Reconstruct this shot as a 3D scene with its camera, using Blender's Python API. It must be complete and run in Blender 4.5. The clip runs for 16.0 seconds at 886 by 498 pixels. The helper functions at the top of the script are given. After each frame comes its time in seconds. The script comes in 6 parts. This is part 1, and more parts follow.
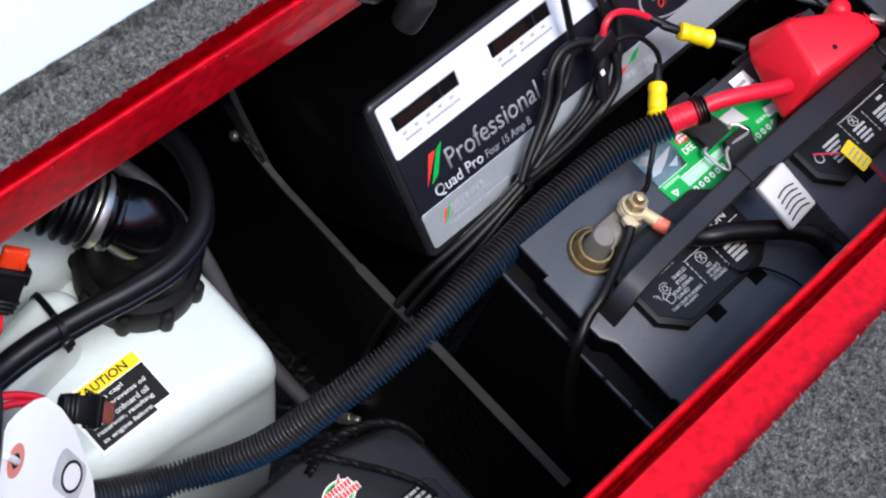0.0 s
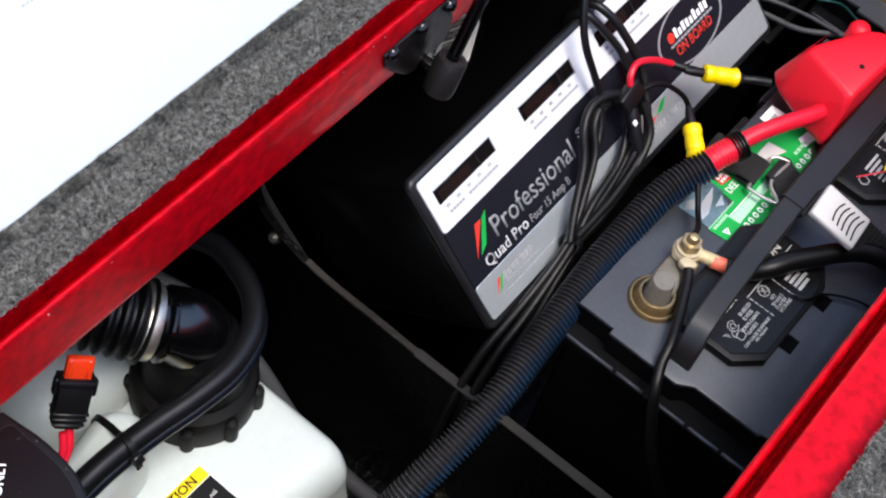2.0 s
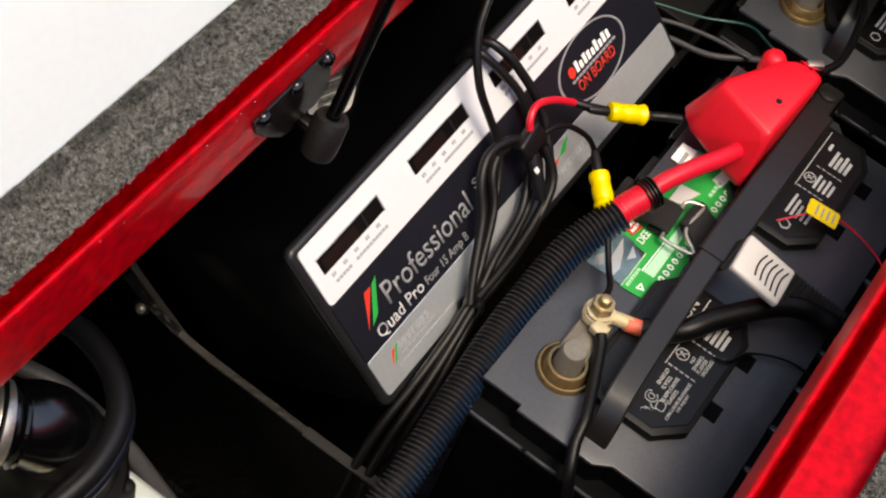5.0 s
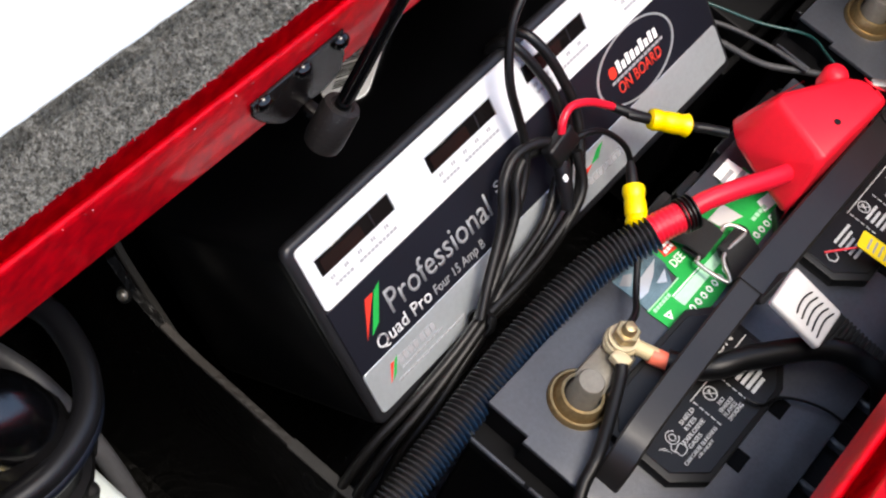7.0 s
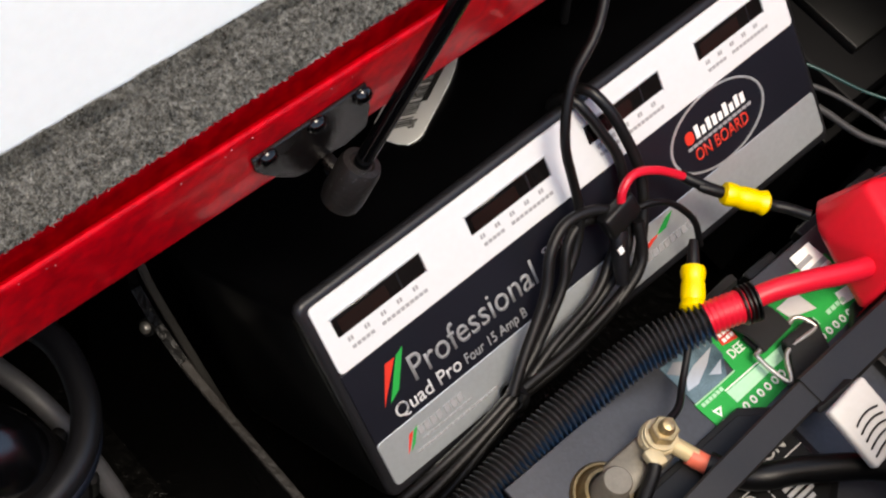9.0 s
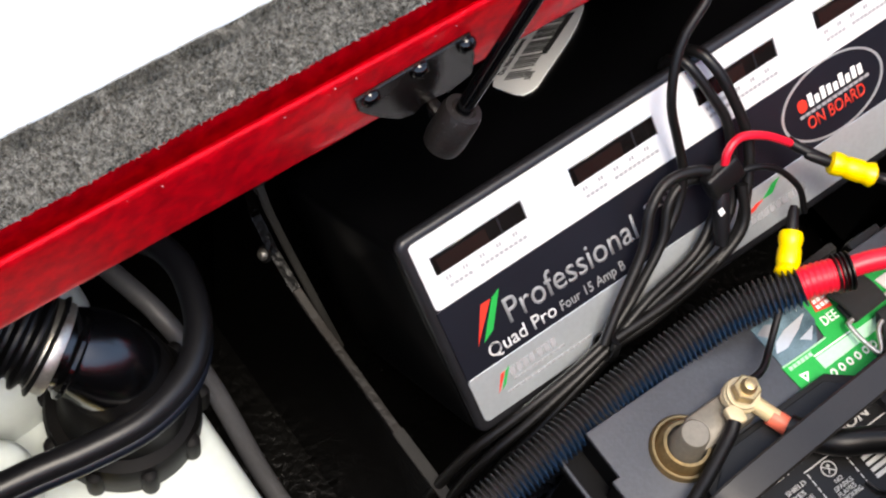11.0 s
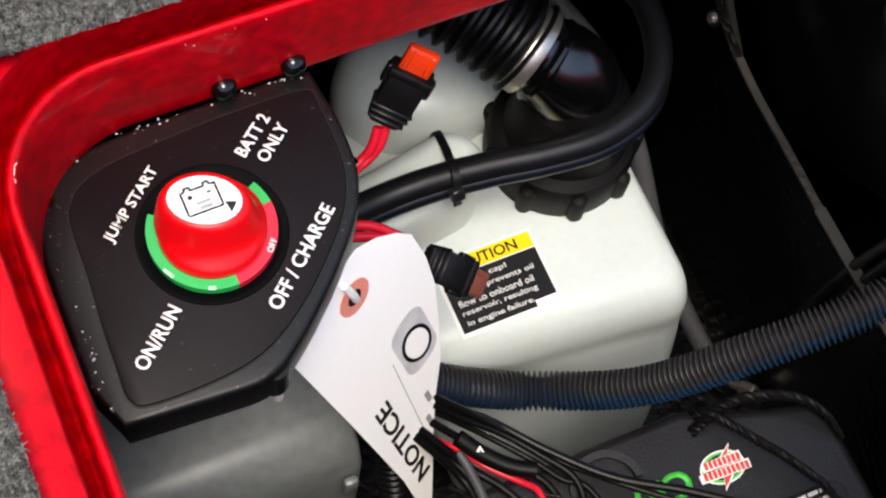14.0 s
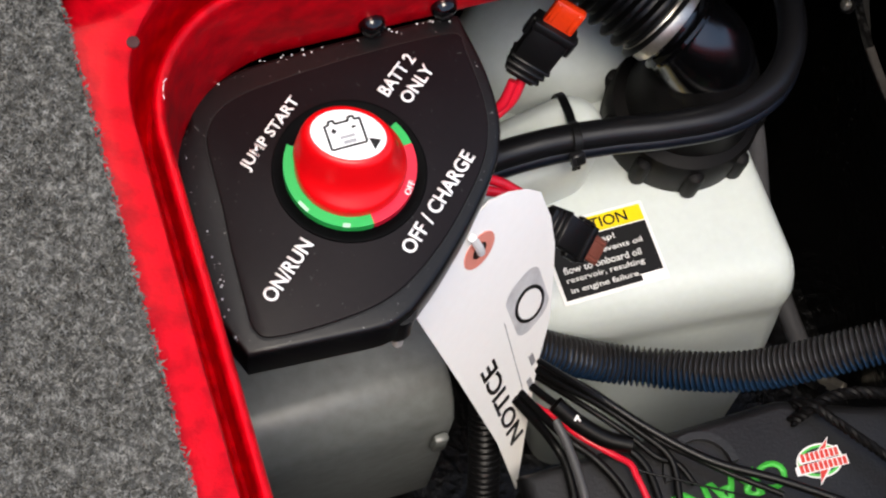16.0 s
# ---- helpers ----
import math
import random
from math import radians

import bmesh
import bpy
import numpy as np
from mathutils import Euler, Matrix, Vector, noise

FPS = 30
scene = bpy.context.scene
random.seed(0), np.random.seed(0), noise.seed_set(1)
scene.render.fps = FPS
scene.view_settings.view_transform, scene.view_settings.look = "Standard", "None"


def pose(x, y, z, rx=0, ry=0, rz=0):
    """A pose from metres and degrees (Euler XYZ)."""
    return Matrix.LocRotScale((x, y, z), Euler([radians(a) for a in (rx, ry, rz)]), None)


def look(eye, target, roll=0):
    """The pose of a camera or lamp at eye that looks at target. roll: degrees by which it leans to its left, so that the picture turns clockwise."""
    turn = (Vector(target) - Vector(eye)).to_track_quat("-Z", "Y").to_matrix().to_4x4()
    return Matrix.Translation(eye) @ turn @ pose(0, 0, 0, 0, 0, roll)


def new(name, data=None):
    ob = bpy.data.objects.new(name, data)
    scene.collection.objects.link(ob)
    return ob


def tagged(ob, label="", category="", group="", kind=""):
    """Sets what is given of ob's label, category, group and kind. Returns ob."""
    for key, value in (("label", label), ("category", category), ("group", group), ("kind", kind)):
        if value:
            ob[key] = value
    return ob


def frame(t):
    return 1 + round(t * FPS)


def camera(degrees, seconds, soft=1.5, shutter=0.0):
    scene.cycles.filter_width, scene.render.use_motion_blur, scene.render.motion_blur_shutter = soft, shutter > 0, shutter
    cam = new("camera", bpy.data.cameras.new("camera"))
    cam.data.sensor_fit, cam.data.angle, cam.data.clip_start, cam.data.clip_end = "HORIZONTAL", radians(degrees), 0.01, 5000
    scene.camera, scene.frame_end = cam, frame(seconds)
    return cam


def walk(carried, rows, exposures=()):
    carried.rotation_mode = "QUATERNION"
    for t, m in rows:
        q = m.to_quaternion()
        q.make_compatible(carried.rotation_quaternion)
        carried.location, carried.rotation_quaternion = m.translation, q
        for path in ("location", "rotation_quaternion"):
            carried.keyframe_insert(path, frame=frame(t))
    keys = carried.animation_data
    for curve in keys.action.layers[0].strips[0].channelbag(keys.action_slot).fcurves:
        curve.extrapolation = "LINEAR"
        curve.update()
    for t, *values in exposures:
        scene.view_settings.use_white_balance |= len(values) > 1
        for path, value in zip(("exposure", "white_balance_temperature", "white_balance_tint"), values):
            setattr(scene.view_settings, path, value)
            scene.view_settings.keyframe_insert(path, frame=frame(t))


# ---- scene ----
cam = camera(32.25, 16.0, soft=2.2)
walk(cam, [
    (0, pose(-0.4688, -0.1838, 0.6397, 26.508, -13.310, -44.381)),
    (0.5, pose(-0.5254, -0.1874, 0.6161, 27.630, -13.490, -47.931)),
    (1, pose(-0.5415, -0.1962, 0.6068, 29.415, -12.360, -49.875)),
    (1.5, pose(-0.5416, -0.1840, 0.5991, 31.262, -11.523, -51.283)),
    (2, pose(-0.5108, -0.1865, 0.5941, 33.355, -9.432, -51.236)),
    (2.5, pose(-0.5007, -0.1771, 0.5871, 35.386, -8.532, -53.347)),
    (3, pose(-0.4936, -0.1647, 0.5895, 35.930, -8.847, -54.977)),
    (3.5, pose(-0.4852, -0.1515, 0.5872, 35.910, -9.679, -56.071)),
    (4, pose(-0.4710, -0.1489, 0.5816, 35.370, -9.887, -56.650)),
    (4.2, pose(-0.4639, -0.1451, 0.5744, 34.601, -10.117, -56.846)),
    (6.3, pose(-0.3644, -0.1189, 0.5039, 32.192, -13.741, -51.162)),
    (6.5, pose(-0.3616, -0.1156, 0.4983, 31.811, -13.607, -50.994)),
    (7, pose(-0.3658, -0.1165, 0.4871, 31.351, -13.239, -50.717)),
    (7.5, pose(-0.3622, -0.1152, 0.4748, 30.291, -12.921, -49.437)),
    (8, pose(-0.3130, -0.1015, 0.4551, 30.511, -11.926, -46.557)),
    (8.5, pose(-0.2779, -0.1062, 0.4575, 30.306, -11.333, -44.201)),
    (8.7, pose(-0.2753, -0.1129, 0.4624, 29.657, -11.271, -43.678)),
    (10.8, pose(-0.2627, -0.1611, 0.4952, 27.324, -7.625, -36.885)),
    (11, pose(-0.2625, -0.1547, 0.4983, 26.526, -7.287, -36.345)),
    (11.5, pose(-0.2871, -0.1660, 0.4964, 26.449, -6.348, -35.292)),
    (12, pose(-0.3283, -0.1815, 0.4933, 26.336, -5.918, -33.964)),
    (12.5, pose(-0.3697, -0.1791, 0.4787, 25.735, -6.305, -32.114)),
    (13, pose(-0.3959, -0.1759, 0.4680, 24.549, -6.256, -29.218)),
    (13.5, pose(-0.4145, -0.1720, 0.4632, 23.193, -5.908, -26.149)),
    (14, pose(-0.4296, -0.1724, 0.4584, 22.425, -5.490, -23.637)),
    (14.5, pose(-0.4437, -0.1673, 0.4546, 21.476, -5.680, -21.404)),
    (15, pose(-0.4531, -0.1626, 0.4483, 20.815, -5.839, -19.708)),
    (15.5, pose(-0.4596, -0.1629, 0.4443, 20.773, -5.877, -18.755)),
    (16, pose(-0.4613, -0.1631, 0.4409, 20.871, -5.980, -17.996)),
], exposures=[(0, 1.40, 6150, 11), (0.5, 1.84, 6150, 11), (1.5, 1.67, 6250, 11), (2.3, 1.24, 6900, 11), (3.0, 1.06, 7500, 11), (3.5, 1.04, 7700, 11), (4.2, 1.06, 8600, 11), (6.5, 1.56, 7100, 11), (8.0, 1.62, 7200, 11), (8.6, 1.15, 7700, 11), (11, 1.65, 7300, 11), (13, 1.4, 7200, 11), (14.5, 1.3, 7200, 11), (16, 1.25, 7200, 11)])

# ---- light ----
world = bpy.data.worlds.new("sky")
scene.world = world
world.use_nodes = True
wn, wl = world.node_tree.nodes, world.node_tree.links
sky = wn.new("ShaderNodeTexSky")
sky.sky_type = "NISHITA"
sky.sun_disc = False
sky.sun_elevation, sky.sun_rotation = radians(72), radians(208)
wn["Background"].inputs["Strength"].default_value = 0.15
wl.new(sky.outputs["Color"], wn["Background"].inputs["Color"])
sun_data = bpy.data.lights.new("sun", "SUN")
sun_data.energy, sun_data.angle, sun_data.color = 1.55, radians(26), (1.0, 0.96, 0.9)
sun = new("sun", sun_data)
sun.matrix_world = look((-0.32 * 3, -0.60 * 3, 2.1 * 3), (0, 0, 0))


# ---- materials ----
def mat(name, color, rough=0.5, metal=0.0, vary=0.15, scale=60.0, bump=0.0, bump_scale=None, coat=0.0, sub=0.0,
        color2=None, speck=0.0, spec=0.5, speck_at=0.70):
    """Principled material: colour varied at two scales, roughness wear, fine bump."""
    m = bpy.data.materials.new(name)
    m.use_nodes = True
    n, l = m.node_tree.nodes, m.node_tree.links
    p = n["Principled BSDF"]
    p.inputs["Roughness"].default_value = rough
    p.inputs["Metallic"].default_value = metal
    p.inputs["Coat Weight"].default_value = coat
    p.inputs["Coat Roughness"].default_value = 0.06
    p.inputs["Specular IOR Level"].default_value = spec
    if sub:
        p.inputs["Subsurface Weight"].default_value = sub
        p.inputs["Subsurface Radius"].default_value = (0.02, 0.02, 0.015)
        p.inputs["Subsurface Scale"].default_value = 0.5
    tc = n.new("ShaderNodeTexCoord")
    big, fine = n.new("ShaderNodeTexNoise"), n.new("ShaderNodeTexNoise")
    big.inputs["Scale"].default_value, big.inputs["Detail"].default_value = scale * 0.2, 4
    fine.inputs["Scale"].default_value, fine.inputs["Detail"].default_value = scale * 6, 3
    for t in (big, fine):
        l.new(tc.outputs["Object"], t.inputs["Vector"])
    mixn = n.new("ShaderNodeMix")
    mixn.data_type = "FLOAT"
    mixn.inputs[0].default_value = 0.35
    l.new(big.outputs["Fac"], mixn.inputs[2])
    l.new(fine.outputs["Fac"], mixn.inputs[3])
    ramp = n.new("ShaderNodeValToRGB")
    c2 = color2 or color
    lo = [c * (1 - vary) for c in color[:3]] + [1]
    hi = [min(1, c * (1 + vary)) for c in c2[:3]] + [1]
    ramp.color_ramp.elements[0].position, ramp.color_ramp.elements[1].position = 0.35, 0.65
    ramp.color_ramp.elements[0].color, ramp.color_ramp.elements[1].color = lo, hi
    l.new(mixn.outputs[0], ramp.inputs["Fac"])
    out = ramp.outputs["Color"]
    if speck:
        v = n.new("ShaderNodeTexNoise")
        v.inputs["Scale"].default_value, v.inputs["Detail"].default_value = scale * 9, 2
        l.new(tc.outputs["Object"], v.inputs["Vector"])
        r2 = n.new("ShaderNodeValToRGB")
        r2.color_ramp.elements[0].position, r2.color_ramp.elements[1].position = speck_at, speck_at + 0.06
        l.new(v.outputs["Fac"], r2.inputs["Fac"])
        mx = n.new("ShaderNodeMix")
        mx.data_type = "RGBA"
        mx.inputs[7].default_value = (speck, speck, speck * 0.95, 1)
        l.new(r2.outputs["Color"], mx.inputs[0])
        l.new(out, mx.inputs[6])
        out = mx.outputs[2]
    l.new(out, p.inputs["Base Color"])
    rr = n.new("ShaderNodeMapRange")
    rr.inputs["To Min"].default_value, rr.inputs["To Max"].default_value = max(0.02, rough * 0.75), min(1, rough * 1.25)
    l.new(big.outputs["Fac"], rr.inputs["Value"])
    l.new(rr.outputs["Result"], p.inputs["Roughness"])
    if bump:
        bn = n.new("ShaderNodeTexNoise")
        bn.inputs["Scale"].default_value, bn.inputs["Detail"].default_value = bump_scale or scale * 8, 4
        l.new(tc.outputs["Object"], bn.inputs["Vector"])
        bp = n.new("ShaderNodeBump")
        bp.inputs["Strength"].default_value, bp.inputs["Distance"].default_value = bump, 0.001
        l.new(bn.outputs["Fac"], bp.inputs["Height"])
        l.new(bp.outputs["Normal"], p.inputs["Normal"])
    return m


RED = mat("red_metalflake_gelcoat", (0.62, 0.0011, 0.0090), 0.38, 0.50, 0.34, 700, 0.16, 900, coat=0.20, spec=0.10)
RED.node_tree.nodes["Principled BSDF"].inputs["Coat Roughness"].default_value = 0.05
CARPET = mat("grey_marine_carpet", (0.062, 0.061, 0.057), 0.95, 0, 0.4, 900, 1.0, 900, spec=0.05)
FIBRE = bpy.data.materials.new("grey_carpet_fibre")
FIBRE.use_nodes = True
fn, fl = FIBRE.node_tree.nodes, FIBRE.node_tree.links
geo, fr = fn.new("ShaderNodeNewGeometry"), fn.new("ShaderNodeValToRGB")
fr.color_ramp.elements[0].color, fr.color_ramp.elements[1].color = (0.013, 0.0125, 0.011, 1), (0.232, 0.226, 0.208, 1)
fr.color_ramp.elements[0].position, fr.color_ramp.elements[1].position = 0.26, 0.72
clump, clump_pos, blend = fn.new("ShaderNodeTexNoise"), fn.new("ShaderNodeTexCoord"), fn.new("ShaderNodeMix")
clump.inputs["Scale"].default_value, clump.inputs["Detail"].default_value = 420, 3
blend.data_type, blend.inputs[0].default_value = "FLOAT", 0.72
fl.new(clump_pos.outputs["Object"], clump.inputs["Vector"])
fl.new(geo.outputs["Random Per Island"], blend.inputs[2])
fl.new(clump.outputs["Fac"], blend.inputs[3])
fl.new(blend.outputs[0], fr.inputs["Fac"])
fl.new(fr.outputs["Color"], fn["Principled BSDF"].inputs["Base Color"])
fn["Principled BSDF"].inputs["Roughness"].default_value = 0.95
fn["Principled BSDF"].inputs["Specular IOR Level"].default_value = 0.1
WHITE_GEL = mat("white_gelcoat", (0.93, 0.925, 0.90), 0.3, 0, 0.03, 30)
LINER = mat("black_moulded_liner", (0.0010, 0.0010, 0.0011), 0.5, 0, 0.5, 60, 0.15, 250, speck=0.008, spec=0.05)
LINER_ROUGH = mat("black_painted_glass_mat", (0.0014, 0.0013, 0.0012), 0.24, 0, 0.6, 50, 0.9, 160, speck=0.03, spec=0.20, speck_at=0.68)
EDGE = mat("worn_grey_panel_edge", (0.021, 0.0203, 0.0192), 0.65, 0, 0.3, 120, 0.3, spec=0.2)
BLACK = mat("black_plastic", (0.0035, 0.0035, 0.0038), 0.42, 0, 0.3, 80, 0.08, spec=0.3)
HOUSING = mat("black_charger_housing", (0.0014, 0.0014, 0.0016), 0.32, 0, 0.3, 80, 0.04, spec=0.10, speck=0.01)
ELBOW = mat("satin_black_rubber", (0.0010, 0.0010, 0.0013), 0.21, 0, 0.2, 60, 0.02, spec=0.85)
BLACK_GLOSS = mat("glossy_black_rubber", (0.0015, 0.0015, 0.0018), 0.10, 0, 0.3, 60, 0.03, spec=0.5)
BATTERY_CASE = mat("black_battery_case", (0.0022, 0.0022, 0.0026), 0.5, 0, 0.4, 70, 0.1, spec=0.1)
BEZEL = mat("satin_black_bezel", (0.010, 0.010, 0.0115), 0.35, 0, 0.2, 80, 0.04, spec=0.4)
SILVER_PRINT = mat("soft_silver_print", (0.25, 0.255, 0.26), 0.5, 0, 0.06, 60)
CAP_BLACK = mat("black_cap_plastic", (0.003, 0.0027, 0.0028), 0.55, 0, 0.3, 80, 0.08, spec=0.14)
PANEL_EDGE = mat("dusty_black_panel_border", (0.0035, 0.0033, 0.0035), 0.4, 0, 0.4, 60, 0.08, spec=0.3, speck=0.22)
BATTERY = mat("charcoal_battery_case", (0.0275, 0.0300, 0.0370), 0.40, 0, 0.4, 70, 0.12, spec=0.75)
HANDLE = mat("black_handle_plastic", (0.0115, 0.0104, 0.0102), 0.36, 0, 0.25, 80, 0.05, spec=0.45)
TANK = mat("translucent_white_polyethylene", (0.55, 0.60, 0.575), 0.30, 0, 0.05, 40, 0.03, sub=0.25)
PANEL = mat("black_switch_panel_plastic", (0.0062, 0.0043, 0.0050), 0.46, 0, 0.2, 60, 0.05, speck=0.03, spec=0.12)

WHITE_PAINT = mat("white_print", (0.80, 0.80, 0.78), 0.45, 0, 0.04, 60)
FADED_PRINT = mat("faded_grey_print", (0.56, 0.56, 0.56), 0.6, 0, 0.25, 300)
GREY_PRINT = mat("grey_print", (0.30, 0.30, 0.31), 0.5, 0, 0.1, 60)
LABEL_WHITE = mat("white_charger_label", (0.64, 0.65, 0.66), 0.3, 0, 0.03, 40)
LABEL_NAVY = mat("dark_navy_charger_label", (0.007, 0.0075, 0.012), 0.4, 0, 0.12, 60, spec=0.3)
LABEL_SILVER = mat("brushed_silver_label", (0.58, 0.62, 0.635), 0.30, 0.62, 0.08, 60)
GLASS_DARK = mat("smoked_display_window", (0.006, 0.005, 0.005), 0.08, 0, 0.4, 60)
DISPLAY_RED = mat("unlit_red_display_segments", (0.011, 0.0060, 0.0050), 0.25, 0, 0.3, 60)
PRINT_RED = mat("red_print", (0.62, 0.035, 0.02), 0.4, 0, 0.06, 60)
DIAL_RED = mat("pinkish_red_dial_plastic", (0.62, 0.006, 0.030), 0.36, 0, 0.05, 60)
DIAL_GREEN = mat("bright_green_dial_plastic", (0.006, 0.36, 0.070), 0.32, 0, 0.06, 60)
PRINT_GREEN = mat("green_print", (0.008, 0.30, 0.055), 0.45, 0, 0.1, 60, spec=0.2)
PRINT_BLACK = mat("black_print", (0.004, 0.004, 0.004), 0.45, 0, 0.15, 60, spec=0.3)
PRINT_YELLOW = mat("yellow_print", (0.80, 0.58, 0.0), 0.45, 0, 0.05, 60)
PRINT_BLUE = mat("faded_blue_print", (0.05, 0.11, 0.14), 0.4, 0, 0.6, 260, color2=(0.10, 0.16, 0.19))
PALE_GREEN = mat("pale_green_print", (0.36, 0.62, 0.42), 0.45, 0, 0.1, 90)
RED_RUBBER = mat("red_vinyl_boot", (0.68, 0.010, 0.024), 0.40, 0, 0.06, 50, 0.05, spec=0.28)
RED_WIRE = mat("red_wire_insulation", (0.60, 0.008, 0.026), 0.35, 0, 0.08, 60)
KNOB_RED = mat("red_knob_plastic", (0.62, 0.003, 0.006), 0.30, 0, 0.04, 60, spec=0.3)
YELLOW = mat("yellow_vinyl_connector", (0.80, 0.56, 0.0), 0.38, 0, 0.05, 60)
CABLE = mat("black_cable_jacket", (0.0026, 0.0026, 0.0029), 0.40, 0, 0.25, 90, 0.06, spec=0.26)
CABLE_DULL = mat("dusty_black_hose_rubber", (0.005, 0.005, 0.006), 0.36, 0, 0.3, 60, 0.06, spec=0.35)
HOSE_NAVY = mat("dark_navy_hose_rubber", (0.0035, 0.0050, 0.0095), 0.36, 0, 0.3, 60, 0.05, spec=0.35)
# blue for the sky sheen painted on the conduit
SHEEN_BLUE = mat("blue_sheen_conduit", (0.008, 0.026, 0.062), 0.35, 0, 0.25, 60)
TUBE = mat("split_corrugated_conduit", (0.022, 0.0212, 0.0225), 0.34, 0, 0.25, 60, 0.05)
LEAD = mat("grey_lead_post", (0.19, 0.172, 0.14), 0.45, 0.5, 0.2, 70, 0.1)
BRASS = mat("tarnished_gold_collar", (0.27, 0.19, 0.09), 0.33, 0.8, 0.4, 70, 0.08)
STEEL = mat("zinc_steel", (0.27, 0.26, 0.235), 0.42, 0.85, 0.2, 70, 0.05)
LUG = mat("oxidised_tinned_lug", (0.66, 0.59, 0.43), 0.44, 0.30, 0.30, 200, 0.5, color2=(0.46, 0.36, 0.19))
DULL_STEEL = mat("dull_painted_steel", (0.050, 0.014, 0.014), 0.6, 0.3, 0.3, 200, 0.2)
COPPER_RED = mat("faded_red_heat_shrink", (0.62, 0.12, 0.07), 0.45, 0, 0.15, 60)
BUCKLE = mat("white_plastic_buckle", (0.52, 0.50, 0.48), 0.42, 0, 0.04, 50)
WEBBING = mat("black_webbing", (0.004, 0.004, 0.004), 0.8, 0, 0.4, 200, 0.8, 1500)
PAPER = mat("white_card_tag", (0.95, 0.94, 0.90), 0.7, 0, 0.02, 40)
TAG_RING = mat("pink_reinforcing_ring", (0.70, 0.24, 0.18), 0.7, 0, 0.08, 60)
FUSE_ORANGE = mat("translucent_orange_fuse", (0.64, 0.035, 0.006), 0.25, 0, 0.15, 60)
FUSE_BROWN = mat("brown_fuse", (0.16, 0.05, 0.035), 0.35, 0, 0.2, 60)
# darker than the tank's white: the panel's shade is put into this grey
SHADE_GREY = mat("translucent_plastic_shade_grey", (0.100, 0.102, 0.098), 0.34, 0, 0.12, 24, 0.01, color2=(0.150, 0.165, 0.165))
PIPE_LIGHT = mat("pale_grey_pipe", (0.052, 0.052, 0.056), 0.5, 0, 0.2, 60)
PIPE_GREY = mat("grey_rubber_pipe", (0.04, 0.04, 0.042), 0.5, 0, 0.2, 60)
TEAL = mat("teal_wire_insulation", (0.012, 0.06, 0.055), 0.4, 0, 0.1, 60)
CLAMP = mat("bright_worm_clamp_steel", (0.52, 0.49, 0.43), 0.34, 0.9, 0.25, 120, 0.15)
LOOM_BLACK = mat("dull_black_wire_insulation", (0.0020, 0.0019, 0.0019), 0.46, 0, 0.3, 90, 0.06, spec=0.18)
BRACKET = mat("worn_black_bracket_paint", (0.0065, 0.0046, 0.0042), 0.27, 0, 0.4, 90, 0.25, spec=0.45, speck=0.05)
SOCKET = mat("dusty_black_socket_plastic", (0.0105, 0.0088, 0.0082), 0.5, 0, 0.4, 90, 0.3, spec=0.3, speck=0.06, speck_at=0.66)
LEAD_JACKET = mat("grey_black_lead_jacket", (0.0045, 0.0042, 0.0042), 0.42, 0, 0.3, 90, 0.06, spec=0.30)
GOLD_NUT = mat("dull_gold_nut", (0.40, 0.31, 0.17), 0.32, 0.8, 0.35, 200, 0.2)
DARK_EDGE = mat("dirty_brown_black_edge", (0.0165, 0.0140, 0.0122), 0.55, 0, 0.6, 90, 0.8, 260, spec=0.3, speck=0.06)
CRANK = mat("black_starting_battery_case", (0.006, 0.006, 0.0068), 0.45, 0, 0.3, 80, 0.2, spec=0.35)
CRANK_GREEN = mat("bright_green_print", (0.05, 0.50, 0.06), 0.45, 0, 0.06, 60)
COVER_PRINT = mat("worn_white_print", (0.50, 0.50, 0.49), 0.5, 0, 0.25, 200)


# ---- mesh helpers ----
def part(name, bm, material, parent=None, label="", smooth=True, kind=""):
    bmesh.ops.recalc_face_normals(bm, faces=bm.faces)
    me = bpy.data.meshes.new(name)
    bm.to_mesh(me)
    bm.free()
    if smooth:
        for f in me.polygons:
            f.use_smooth = True
        me.set_sharp_from_angle(angle=radians(38))
    me.materials.append(material)
    ob = new(name, me)
    if parent is not None:
        ob.parent = parent
    if label or kind:
        tagged(ob, label, kind=kind)
    return ob


def thing(name, label, category, group="", kind="", m=None):
    ob = new(name)
    ob.empty_display_size = 0.02
    if m is not None:
        ob.matrix_world = m
    return tagged(ob, label, category, group, kind)


def box(sx, sy, sz, at=(0, 0, 0), bevel=0.0, seg=2, m=None):
    bm = bmesh.new()
    bmesh.ops.create_cube(bm, size=1)
    bmesh.ops.scale(bm, vec=(sx, sy, sz), verts=bm.verts)
    if bevel:
        bmesh.ops.bevel(bm, geom=bm.edges[:], offset=bevel, segments=seg, profile=0.5, affect="EDGES")
    if m is not None:
        bmesh.ops.transform(bm, matrix=m, verts=bm.verts)
    bmesh.ops.translate(bm, vec=at, verts=bm.verts)
    return bm


def join(*bms):
    """One bmesh from several."""
    out = bmesh.new()
    for b in bms:
        me = bpy.data.meshes.new("tmp")
        b.to_mesh(me)
        b.free()
        out.from_mesh(me)
        bpy.data.meshes.remove(me)
    return out


